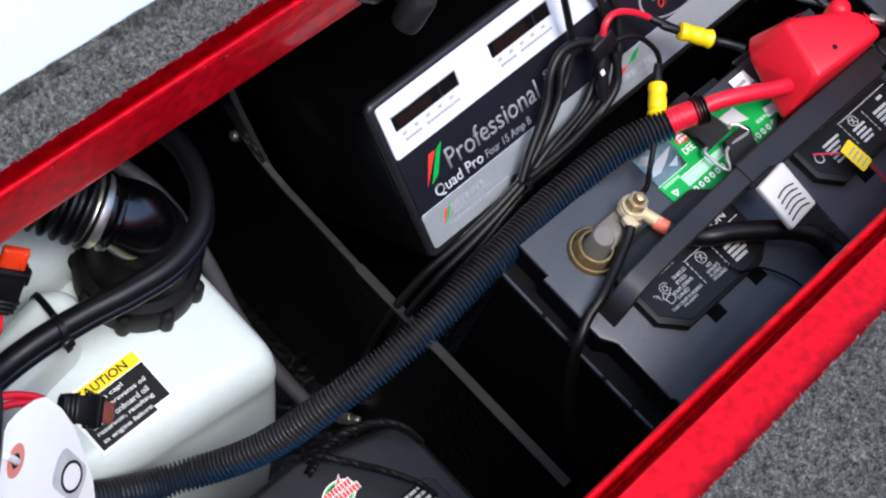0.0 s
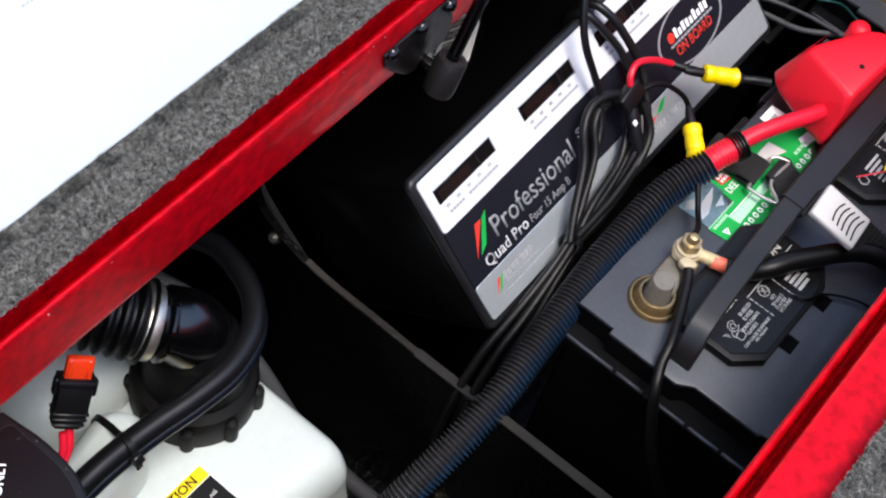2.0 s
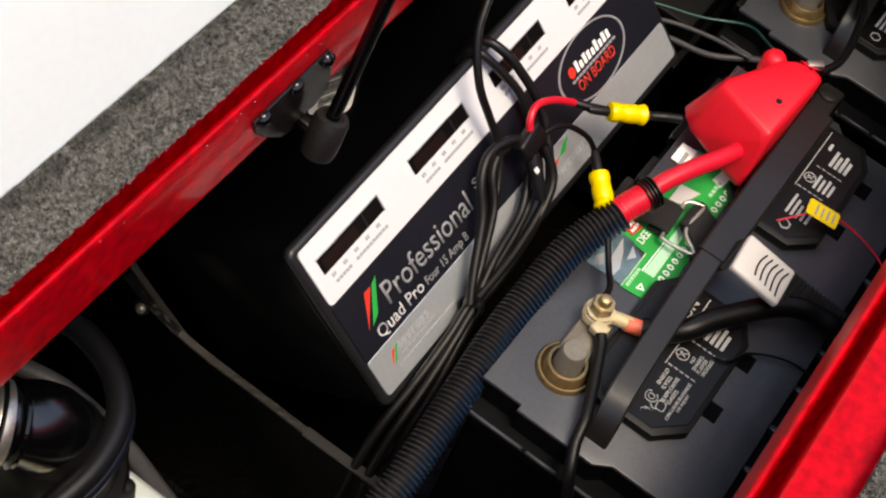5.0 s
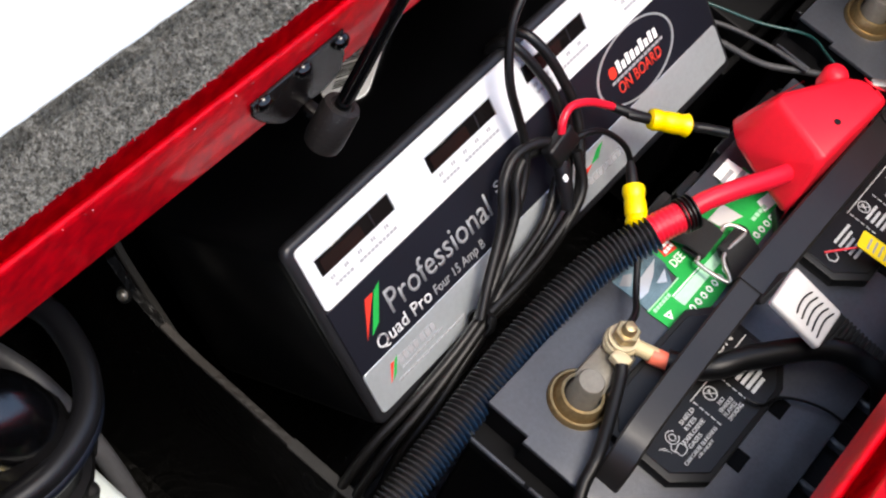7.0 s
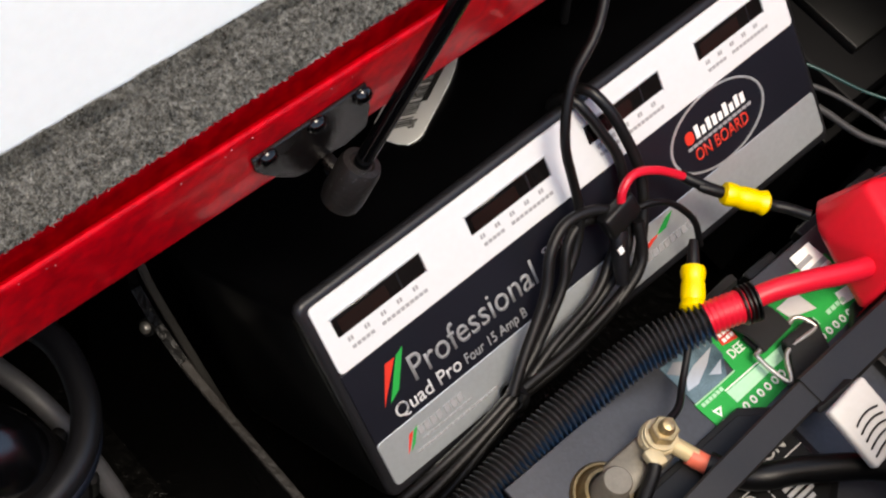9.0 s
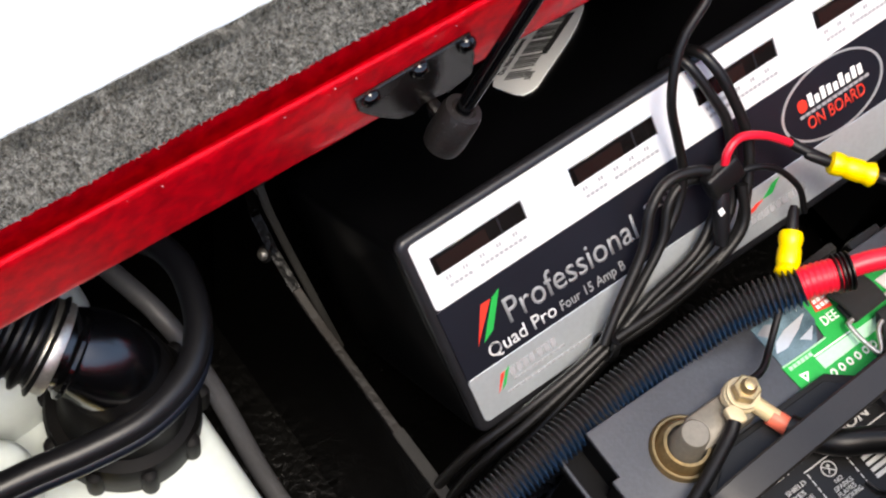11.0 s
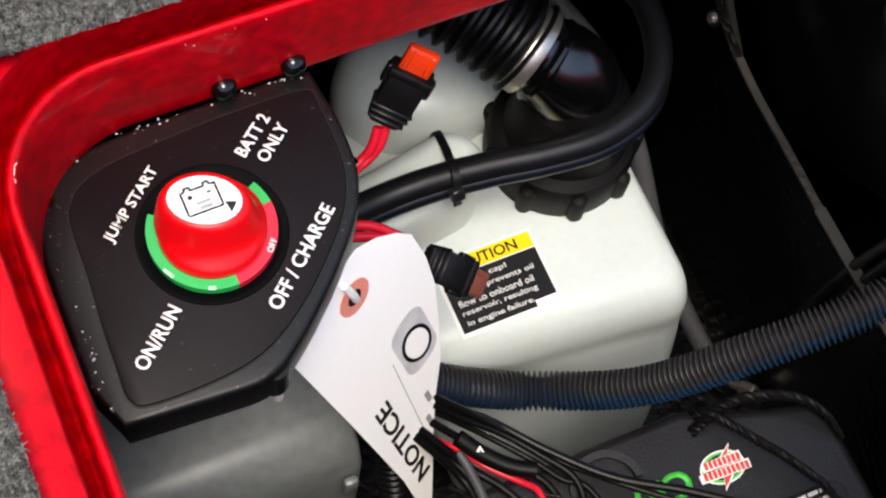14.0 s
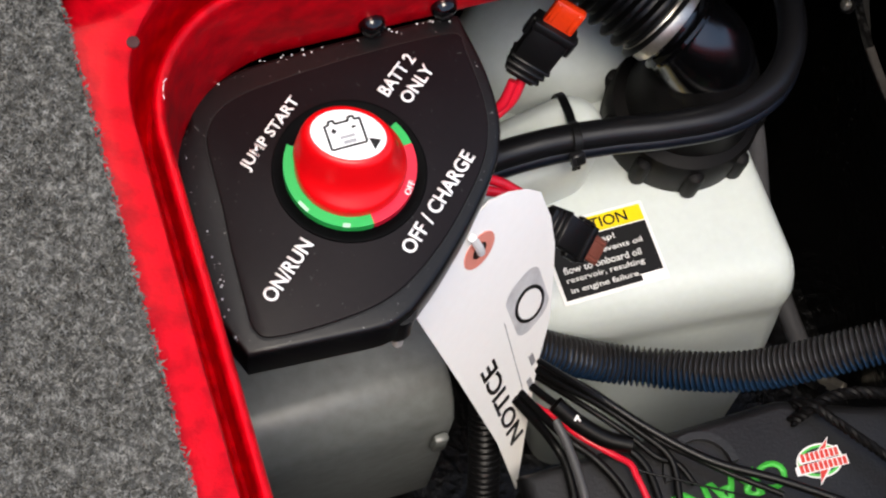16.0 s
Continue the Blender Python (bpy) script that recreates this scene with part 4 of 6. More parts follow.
# printed sticker on the strapped battery
st = thing("battery_sticker", "green and blue printed sticker on the battery lid", "sticker", m=pose(0.012, -0.040, -0.2066))
part("green_field", prism([(0.1156, -0.0326), (0.1470, -0.0326), (0.1497, -0.0100), (0.1660, -0.0060), (0.2420, -0.0180), (0.2420, -0.0530), (0.2081, -0.0540), (0.1253, -0.0585), (0.1171, -0.0512)], 0, 0.0004), PRINT_GREEN, st, smooth=False)
part("photo_field", prism([(0.1161, -0.0075), (0.1497, -0.0091), (0.1492, -0.0225), (0.1415, -0.0326), (0.1166, -0.0324), (0.1163, -0.0210)], 0, 0.0006), PRINT_BLUE, st, "faded blue photograph of a boat", smooth=False)
part("boat_shape", prism([(0.1185, -0.0255), (0.1225, -0.0205), (0.1310, -0.0175), (0.1470, -0.0160), (0.1380, -0.0215), (0.1260, -0.0262)], 0.0006, 0.0008), LABEL_SILVER, st, smooth=False)
part("boat_shape", prism([(0.1165, -0.0120), (0.1240, -0.0095), (0.1290, -0.0125), (0.1215, -0.0170)], 0.0006, 0.0008), SILVER_PRINT, st, smooth=False)
part("boat_shape", prism([(0.1345, -0.0262), (0.1460, -0.0240), (0.1400, -0.0300)], 0.0006, 0.0008), LABEL_SILVER, st, smooth=False)
part("border_line", sweep([(0.1160, -0.0330, 0.0004), (0.1300, -0.0332, 0.0004), (0.1470, -0.0330, 0.0004)], 0.0005, n=4, sides=6), PALE_GREEN, st)
part("bright_stripe", prism([(0.1345, -0.0385), (0.2060, -0.0395), (0.2060, -0.0445), (0.1350, -0.0460)], 0.0004, 0.0006), PALE_GREEN, st, "pale green stripe", smooth=False)
part("bright_stripe", prism([(0.1345, -0.0372), (0.1640, -0.0375), (0.1640, -0.0382), (0.1345, -0.0380)], 0.0004, 0.0006), WHITE_PAINT, st, smooth=False)
part("red_patch", prism([(0.1540, -0.0125), (0.1640, -0.0140), (0.1630, -0.0215), (0.1525, -0.0195)], 0.0004, 0.0007), PRINT_RED, st, smooth=False)
bars([(0.1545 + 0.0030 * k, -0.0190 + 0.0033 * r, 0.0022, 0.0022) for k in range(3) for r in range(2)], PAPER, st, at(0, 0, 0.0007))
bars([(0.1185 + 0.0028 * k, -0.0368, 0.0021, 0.0022) for k in range(6)] + [(0.2140 + 0.0040 * k, -0.0440, 0.0030, 0.0026) for k in range(4)], PALE_GREEN, st, at(0, 0, 0.0004))
for k in range(18):
    part("white_dot", ring(0.0010, 0.0019, 0, 0.0003, 10, sy=1.25, m=at(0.1257 + 0.0058 * k, -0.0502, 0.0006)), WHITE_PAINT, st)
text("DEE", 0.0105, 0.0052, WHITE_PAINT, st, at(0.1515, -0.0282, 0.0004), bold=0.01)
part("recycle_mark", ring(0.0016, 0.0034, 0, 0.0003, 3, m=at(0.1232, -0.0430, 0.0004, 20)), WHITE_PAINT, st)
part("yellow_corner", prism([(0.1150, -0.0520), (0.1247, -0.0590), (0.1180, -0.0700), (0.1060, -0.0640), (0.1060, -0.0590)], 0, 0.0005), PRINT_YELLOW, st, smooth=False)
part("white_panel", prism([(0.2272, -0.0375), (0.2420, -0.0395), (0.2400, -0.0470), (0.2249, -0.0450)], 0.0004, 0.0006), PAPER, st, smooth=False)

# terminal lug on the strapped battery
lug = thing("terminal_lug", "pale oxidised cable lugs stacked on the battery stud", "cable lug", m=pose(0.092, -0.074, -0.1955))
part("ring_plate", prism(soften([(-0.0090, -0.0040), (-0.0095, 0.0050), (-0.0030, 0.0098), (0.0060, 0.0090), (0.0105, 0.0030), (0.0095, -0.0060), (0.0020, -0.0105)], 1), 0, 0.0028, 0.0006, 1), LUG, lug)
part("ring_plate", lathe([(0.0042, 0.003), (0.0094, 0.003), (0.0098, 0.0042), (0.0092, 0.0056), (0.0042, 0.0056)], 24, caps=False), LUG, lug)
part("ring_plate", lathe([(0.0042, 0.0058), (0.0086, 0.0058), (0.0086, 0.0082), (0.0042, 0.0082)], 20, caps=False), LUG, lug)
part("barrel", sweep([(0.003, -0.006, 0.003), (0.0060, -0.0130, 0.002), (0.0085, -0.0185, 0.001)], 0.0044, n=10), LUG, lug)
part("barrel", box(0.0085, 0.0105, 0.0060, (-0.0100, -0.0062, 0.0045), 0.0015, 2, pose(0, 0, 0, 0, 0, -8)), LUG, lug)
part("heat_shrink", sweep([(0.0068, -0.0156, 0.001), (0.0095, -0.0215, 0.0), (0.0125, -0.0275, -0.001)], 0.0050, n=10), COPPER_RED, lug, "faded red heat shrink")
cable("battery_cable", [(0.1035, -0.0990, -0.1965), (0.1065, -0.1060, -0.195), (0.1100, -0.1140, -0.191), (0.117, -0.122, -0.187), (0.134, -0.132, -0.186), (0.168, -0.157, -0.186), (0.179, -0.177, -0.188), (0.181, -0.200, -0.200), (0.18, -0.235, -0.29)], 0.0070, CABLE, "thick black battery cable crossing the lid under the handle")
cable("battery_cable", [(0.0800, -0.0825, -0.191), (0.0770, -0.0850, -0.192), (0.0530, -0.0955, -0.194), (0.0290, -0.1045, -0.195), (0.0167, -0.1073, -0.200), (0.0028, -0.1144, -0.207), (-0.0025, -0.1218, -0.225), (-0.0054, -0.1334, -0.256), (-0.0040, -0.1482, -0.286), (0.0032, -0.1654, -0.312), (0.0154, -0.1868, -0.336), (0.0319, -0.2166, -0.360)], 0.0036, CABLE, "black cable hanging over the end of the battery")
cable("thin_wire", [(0.118, -0.143, -0.197), (0.122, -0.152, -0.197), (0.140, -0.160, -0.203), (0.152, -0.183, -0.204), (0.155, -0.215, -0.21)], 0.0009, CABLE, "hair-thin black wire across the battery lid", "wire")
cable("thin_wire", [(0.232, -0.126, -0.196), (0.250, -0.143, -0.190), (0.262, -0.160, -0.196), (0.262, -0.19, -0.205), (0.25, -0.215, -0.215)], 0.0007, RED_WIRE, "thin dark red wire across the battery lid", "wire")
flag = thing("wire_flag", "yellow printed flag tag on a thin wire", "tag", m=pose(0.252, -0.147, -0.189, 8, -6, 10))
part("flag", prism(round_rect(-0.006, 0.006, -0.011, 0.011, 0.0015), 0, 0.0006), PRINT_YELLOW, flag)
bars([(-0.004, -0.008 + 0.004 * k, 0.008, 0.0012) for k in range(4)], GREY_PRINT, flag, at(0, 0, 0.0006))

# hold-down strap with buckle
strap = thing("hold_down_strap", "black webbing strap with a white ridged buckle", "strap")
part("webbing", sweep([(0.176, -0.150, -0.176), (0.186, -0.168, -0.192), (0.193, -0.190, -0.201), (0.194, -0.213, -0.207), (0.194, -0.219, -0.25), (0.194, -0.219, -0.40)], 0, n=90, flat=(0.024, 0.0028), across=(1, 0.1, 0)), WEBBING, strap)
for k in range(14):
    a = k / 13
    part("rib", box(0.023, 0.0012, 0.0012, (0.179 + 0.014 * a, -0.158 - 0.038 * a, -0.1795 - 0.021 * a), m=pose(0, 0, 0, 25, 0, -3)), WEBBING, strap)
bk = part("buckle", box(0.028, 0.036, 0.006, (0, 0, 0), 0.0020, 3, pose(0, 0, 0, 16, -4, 4)), BUCKLE, strap, "white plastic buckle")
bk.location = (0.166, -0.1365, -0.1655)
for k in range(5):
    part("slot", sweep([(-0.0080 - 0.0006 * k, 0.0035 - 0.0042 * k, 0.0034), (-0.0030, 0.0048 - 0.0042 * k, 0.0034), (0.0030, 0.0048 - 0.0042 * k, 0.0034), (0.0085, 0.0030 - 0.0042 * k, 0.0034)], 0.0006, n=12, sides=6), PRINT_BLACK, bk, "dark curved slot").data.transform(pose(0, 0, 0, 16, -4, 4))
part("webbing", sweep([(0.165, -0.118, -0.166), (0.175, -0.112, -0.186), (0.187, -0.1020, -0.1965), (0.1950, -0.0910, -0.1975), (0.1975, -0.0835, -0.1965), (0.1985, -0.0800, -0.1985), (0.1975, -0.0835, -0.2010), (0.195, -0.092, -0.2025)], 0, n=60, flat=(0.0235, 0.0026), across=(1, 0.05, 0)), WEBBING, strap, "webbing folded round the ring")
part("webbing", sweep([(0.1860, -0.0640, -0.2025), (0.1858, -0.0720, -0.2015), (0.1857, -0.0765, -0.1990), (0.1857, -0.0740, -0.1968), (0.1850, -0.0640, -0.1968), (0.1835, -0.0560, -0.1990), (0.182, -0.044, -0.2030), (0.182, -0.035, -0.212), (0.182, -0.034, -0.40)], 0, n=70, flat=(0.0235, 0.0026), across=(1, 0.05, 0)), WEBBING, strap, "webbing looped over the ring")
part("wire_loop", sweep([(0.1700, -0.0760, -0.1985), (0.1725, -0.0745, -0.1985), (0.1980, -0.0740, -0.1980), (0.2020, -0.0735, -0.1975), (0.2055, -0.0765, -0.1965), (0.2072, -0.0830, -0.1960), (0.2050, -0.0850, -0.1960), (0.1840, -0.0845, -0.1965), (0.1745, -0.0950, -0.1965), (0.1715, -0.0960, -0.1970), (0.1698, -0.0840, -0.1980), (0.1700, -0.0760, -0.1985)], 0.0014, n=80, sides=10), CLAMP, strap, "bent steel ring of the strap")
pb = thing("paper_scrap", "beige folded paper label under the red cable", "label", m=pose(0.2430, -0.0560, -0.2062, 0, 0, 2))
part("sheet", prism([(-0.0085, 0.0085), (0.0080, 0.0080), (0.0086, -0.0085), (-0.0100, -0.0090)], 0, 0.0012, 0.0004, 1), PAPER, pb)
part("sheet", prism([(-0.0385, -0.0060), (-0.0225, -0.0065), (-0.0205, -0.0205), (-0.0370, -0.0145)], 0, 0.0010, 0.0003, 1), BUCKLE, pb)
bars([(-0.010, -0.006, 0.018, 0.003), (-0.010, 0.000, 0.012, 0.003)], GREY_PRINT, pb, at(0, 0, 0.0012))

# red boot over the positive terminal
boot = thing("terminal_boot", "bright red vinyl boot over the positive terminal", "terminal boot")
top = [(0.2590, -0.0495, -0.150), (0.2635, -0.0490, -0.150), (0.3121, -0.0735, -0.150), (0.3185, -0.0860, -0.151), (0.3160, -0.0985, -0.151), (0.2712, -0.0960, -0.150), (0.2440, -0.0945, -0.150)]
low = [(0.2570, -0.0350, -0.188), (0.2450, -0.0490, -0.188), (0.2400, -0.0700, -0.190), (0.2320, -0.0940, -0.190), (0.300, -0.042, -0.200), (0.3300, -0.070, -0.200), (0.3300, -0.097, -0.200), (0.236, -0.096, -0.198)]
part("hood", hull(top + low, 0.0035, 3), RED_RUBBER, boot)
part("nipple", lathe([(0.008, -0.012), (0.0080, -0.001), (0.006, 0.0025), (0.0030, 0.0040)], 20, pose(0.3110, -0.0655, -0.1560)), RED_RUBBER, boot)
part("vent_hole", lathe([(0.0021, 0), (0.0021, 0.0006)], 12, pose(0.2744, -0.0847, -0.1502)), PRINT_BLACK, boot)
part("clip", box(0.012, 0.006, 0.005, (0.3215, -0.0885, -0.1525), 0.0015, 2, pose(0, 0, 0, 0, 0, -50)), STEEL, boot)
cable("red_battery_cable", [(0.150, -0.050, -0.181), (0.180, -0.056, -0.173), (0.204, -0.066, -0.170), (0.232, -0.078, -0.172), (0.26, -0.085, -0.178)], 0.0058, RED_WIRE, "thick red battery cable entering the boot")

# ---- corrugated conduit ----
conduit = thing("conduit", "black split corrugated conduit sagging across the compartment", "conduit")
TUBE_PTS = [(-0.313, 0.050, -0.296), (-0.286, 0.036, -0.312), (-0.252, 0.020, -0.328), (-0.212, 0.004, -0.337), (-0.166, -0.020, -0.312), (-0.116, -0.033, -0.273), (-0.058, -0.0395, -0.243), (0.001, -0.0365, -0.225), (0.062, -0.0325, -0.213), (0.118, -0.0355, -0.195), (0.152, -0.047, -0.180)]
part("tube", ribbed(TUBE_PTS, 0.0102, 0.0031, 0.0036, 20, 8), TUBE, conduit)
# an offset blue copy paints the sky's sheen along the lower side
part("sheen_tube", ribbed([(x, y - 0.0026, z - 0.0014) for x, y, z in TUBE_PTS], 0.0093, 0.0031, 0.0034, 20, 8), SHEEN_BLUE, conduit, "blue sheen painted along the underside of the conduit")
part("sleeve", ribbed([(0.152, -0.0470, -0.1800), (0.160, -0.050, -0.177), (0.172, -0.055, -0.1735)], 0.0090, 0.0026, 0.0006), RED_WIRE, conduit, "red tape wrapping")
for k in range(4):
    part("band", lathe([(0.0092, -0.0008), (0.0104, -0.0004), (0.0104, 0.0004), (0.0092, 0.0008)], 24, Matrix.Translation((0.1690 + 0.0021 * k, -0.0538 - 0.0009 * k, -0.1743 + 0.0006 * k)) @ Vector((1, -0.42, 0.28)).to_track_quat("Z", "Y").to_matrix().to_4x4()), CABLE, conduit)

# ---- oil tank ----
tank = thing("oil_tank", "translucent white plastic oil tank with black cap and warning label", "oil tank")


def tank_body():
    secs = [(-0.500, -0.245, -0.112, -0.0160, 0.150), (-0.460, -0.252, -0.108, -0.0085, 0.160), (-0.430, -0.258, -0.104, -0.0010, 0.168), (-0.395, -0.263, -0.101, 0.0095, 0.176), (-0.376, -0.266, -0.1010, 0.0140, 0.176), (-0.367, -0.267, -0.1016, 0.0152, 0.176), (-0.359, -0.268, -0.1026, 0.0148, 0.176), (-0.345, -0.270, -0.1045, 0.0150, 0.176), (-0.335, -0.272, -0.1060, 0.018, 0.176), (-0.326, -0.272, -0.1085, 0.022, 0.174), (-0.321, -0.272, -0.1130, 0.028, 0.170), (-0.319, -0.270, -0.1200, 0.036, 0.164)]
    bm = bmesh.new()
    rows = []
    for z, x0, x1, y0, y1 in secs:
        # the front edge runs slightly askew
        rows.append([bm.verts.new((x, y + (x1 - x) * (0.06 + 0.04 * min(1, max(0, (z + 0.42) / 0.055))), z)) for x, y in round_rect(x0, x1, y0, y1, 0.016, 8)])
    for a, b in zip(rows, rows[1:]):
        for k in range(len(a)):
            bm.faces.new((a[k], a[(k + 1) % len(a)], b[(k + 1) % len(a)], b[k]))
    bm.faces.new(rows[0])
    bm.faces.new(rows[-1])
    return bm


part("body", tank_body(), TANK, tank)
part("shoulder", lathe([(1.0, -0.345), (1.0, -0.318), (0.97, -0.306), (0.90, -0.297), (0.78, -0.2905), (0.55, -0.2860), (0.25, -0.2845)], 48, pose(-0.192, 0.196, 0, 0, 0, 12) @ Matrix.Diagonal((0.066, 0.047, 1, 1))), TANK, tank, "raised tank shoulder")
part("filler_bump", hull([(x + r * math.cos(radians(a)), y + r * math.sin(radians(a)), z) for x, y, r, z in ((-0.222, 0.119, 0.019, -0.325), (-0.222, 0.119, 0.019, -0.270), (-0.222, 0.119, 0.015, -0.262), (-0.222, 0.119, 0.008, -0.2585), (-0.290, 0.107, 0.019, -0.325), (-0.290, 0.107, 0.019, -0.272), (-0.290, 0.107, 0.015, -0.264), (-0.290, 0.107, 0.008, -0.2605)) for a in range(0, 360, 15)], 0.0), TANK, tank, "white moulded neck")
lb = part("warning_label", prism(round_rect(-0.243, -0.182, 0.0405, 0.0870, 0.001), -0.3192, -0.3186), WHITE_PAINT, tank, "black and yellow warning label", smooth=False)
part("black_field", box(0.0572, 0.0328, 0.0003, (-0.2125, 0.0591, -0.3184)), PRINT_BLACK, lb, smooth=False)
part("yellow_field", box(0.0572, 0.0092, 0.0003, (-0.2125, 0.0808, -0.3184)), PRINT_YELLOW, lb, smooth=False)
text("CAUTION", 0.040, 0.0062, PRINT_BLACK, lb, at(-0.233, 0.0778, -0.3182), bold=0.012)
for k, (w, s) in enumerate((("an cap!", 0.0190), ("leak prevents oil", 0.0400), ("flow to onboard oil", 0.045), ("reservoir, resulting", 0.0450), ("in engine failure.", 0.0400))):
    text(w, s, 0.0040, WHITE_PAINT, lb, at((-0.2225, -0.2295, -0.2375, -0.2375, -0.2370)[k], 0.0690 - 0.0060 * k, -0.3182), bold=0.008)
part("warning_sign", ring(0.0018, 0.0036, 0, 0.0003, 3, m=at(-0.2375, 0.0800, -0.3182, 90)), PRINT_BLACK, lb)
part("tape", box(0.013, 0.0045, 0.0003, (-0.1905, 0.0440, -0.3182)), PAPER, lb, smooth=False)
cap = part("cap", lathe([(0.0410, -0.322), (0.0425, -0.3195), (0.0425, -0.298), (0.0405, -0.2925), (0.0370, -0.2905), (0.0345, -0.2890), (0.0328, -0.280), (0.0312, -0.266), (0.0295, -0.254), (0.0240, -0.247)], 48, pose(-0.1465, 0.1262, 0)), CAP_BLACK, tank, "black screw cap with grip lugs")
for k in range(9):
    a = 40 * k + 18
    part("grip_lug", lathe([(0.0010, -0.3200), (0.0040, -0.3190), (0.0050, -0.3165), (0.0050, -0.3000), (0.0043, -0.2972), (0.0020, -0.2958)], 16, pose(0.0422, 0, 0)), CAP_BLACK, cap).matrix_basis = pose(-0.1465, 0.1262, 0, 0, 0, a)

# ---- elbow and bellows hose on the cap ----
elbow = thing("breather_elbow", "glossy black rubber elbow clamped to a bellows hose", "hose elbow")
# matt cover added so the elbow does not mirror the white tank
part("neck", sweep([(-0.1430, 0.1190, -0.288), (-0.1438, 0.1200, -0.268), (-0.1462, 0.1245, -0.2540), (-0.1500, 0.1295, -0.2445), (-0.1545, 0.1335, -0.2375)], 0.0240, n=24, sides=28, radii=lambda u: 0.0285 - 0.0030 * u - 0.0035 * max(0, u - 0.85) / 0.15), CAP_BLACK, elbow, "matt black cover added to hide the reflection of the tank in the elbow")
part("bend", sweep([(-0.1440, 0.1210, -0.262), (-0.1475, 0.1275, -0.2460), (-0.1560, 0.1350, -0.2335), (-0.1680, 0.1430, -0.2240), (-0.1760, 0.1480, -0.2190)], 0, n=40, sides=28, radii=lambda u: 0.0222 + 0.0036 * math.sin(math.pi * min(1, u * 1.3)) - (0.002 if u > 0.80 else 0)), ELBOW, elbow)
axis = Vector((-0.55, 0.62, 0.30)).normalized()
turn = axis.to_track_quat("Z", "Y").to_matrix().to_4x4()
CL = Matrix.Translation((-0.1715, 0.1455, -0.2215)) @ turn
cl = part("clamp", lathe([(0.0200, -0.0048), (0.0240, -0.0047), (0.0243, -0.0043), (0.0243, 0.0043), (0.0240, 0.0047), (0.0200, 0.0048)], 44, CL, caps=False), CLAMP, elbow, "steel worm-drive clamp")
for k, (a, w) in enumerate(((176, 0.0022), (188, 0.0016), (199, 0.0016), (209, 0.0020), (238, 0.0016), (250, 0.0022), (262, 0.0016), (300, 0.0022), (315, 0.0016), (150, 0.0018), (138, 0.0016), (122, 0.0022))):
    part("clamp_mark", box(0.0006, w, 0.0030 if k % 2 else 0.0038, bevel=0.0002, seg=1, m=CL @ pose(0, 0, 0, 0, 0, a) @ pose(0.0242, 0, 0.0004, 12, 0, 0)), EDGE, cl, "embossed mark on the clamp band" if k == 0 else "")
part("clamp_screw", box(0.0050, 0.0085, 0.0082, bevel=0.0015, m=CL @ pose(0, 0, 0, 0, 0, 222) @ pose(0.0255, 0, 0)), CLAMP, cl)
part("rib", lathe([(0.0215, -0.001), (0.0248, 0.001), (0.0248, 0.003), (0.0215, 0.005)], 32, Matrix.Translation((-0.1615, 0.1375, -0.2285)) @ turn, caps=False), BLACK_GLOSS, elbow)
part("bellows", ribbed([(-0.172, 0.146, -0.2215), (-0.183, 0.160, -0.2150), (-0.196, 0.176, -0.209), (-0.212, 0.194, -0.204), (-0.235, 0.215, -0.200), (-0.262, 0.24, -0.198)], 0.0272, 0.0080, 0.0046, 32, 8), BLACK, elbow, "black bellows hose")
part("fitting", lathe([(0.0030, 0), (0.0030, 0.006), (0.002, 0.007)], 12, Matrix.Translation((-0.1395, 0.1455, -0.2375))), STEEL, elbow)

# ---- hoses and pipe ----
HOSE = [(-0.345, 0.086, -0.225), (-0.310, 0.097, -0.240), (-0.276, 0.1040, -0.247), (-0.244, 0.1050, -0.247), (-0.210, 0.1020, -0.247), (-0.180, 0.0975, -0.247), (-0.148, 0.0960, -0.247), (-0.118, 0.1055, -0.248), (-0.0985, 0.1250, -0.249), (-0.0890, 0.151, -0.250), (-0.0885, 0.172, -0.252), (-0.098, 0.195, -0.257), (-0.125, 0.225, -0.27)]
oil_hose = thing("oil_hose", "thick black rubber hose looped round the tank cap", "hose")
part("tube", sweep(HOSE, 0.0077, n=90, sides=20), CABLE_DULL, oil_hose)
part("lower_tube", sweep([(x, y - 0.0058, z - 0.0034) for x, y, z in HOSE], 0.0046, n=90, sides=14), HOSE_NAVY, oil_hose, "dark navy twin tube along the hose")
zt = thing("zip_tie", "black zip tie round the hose and the tank neck", "cable tie")
part("band", sweep([(-0.2315, 0.0905, -0.2545), (-0.2305, 0.098, -0.2392), (-0.2285, 0.108, -0.2402), (-0.226, 0.114, -0.2505), (-0.224, 0.124, -0.2560), (-0.222, 0.138, -0.267), (-0.222, 0.1395, -0.29)], 0, n=40, flat=(0.0046, 0.0014), across=(1, 0.1, 0)), BLACK, zt)
lk = part("lock", box(0.0075, 0.0070, 0.005, bevel=0.001, seg=1), BEZEL, zt, "square zip tie lock")
lk.matrix_world = pose(-0.2325, 0.0915, -0.2432, 50, 0, 6)
part("slot", box(0.0040, 0.0032, 0.0006, (0, 0, 0.0026)), PRINT_BLACK, lk, smooth=False)
cable("drain_pipe", [(-0.122, 0.245, -0.300), (-0.110, 0.205, -0.305), (-0.0985, 0.160, -0.312), (-0.0915, 0.120, -0.345), (-0.086, 0.080, -0.395), (-0.080, 0.040, -0.425), (-0.070, 0.000, -0.450)], 0.0062, PIPE_LIGHT, "grey rubber drain pipe beside the tank", "pipe")
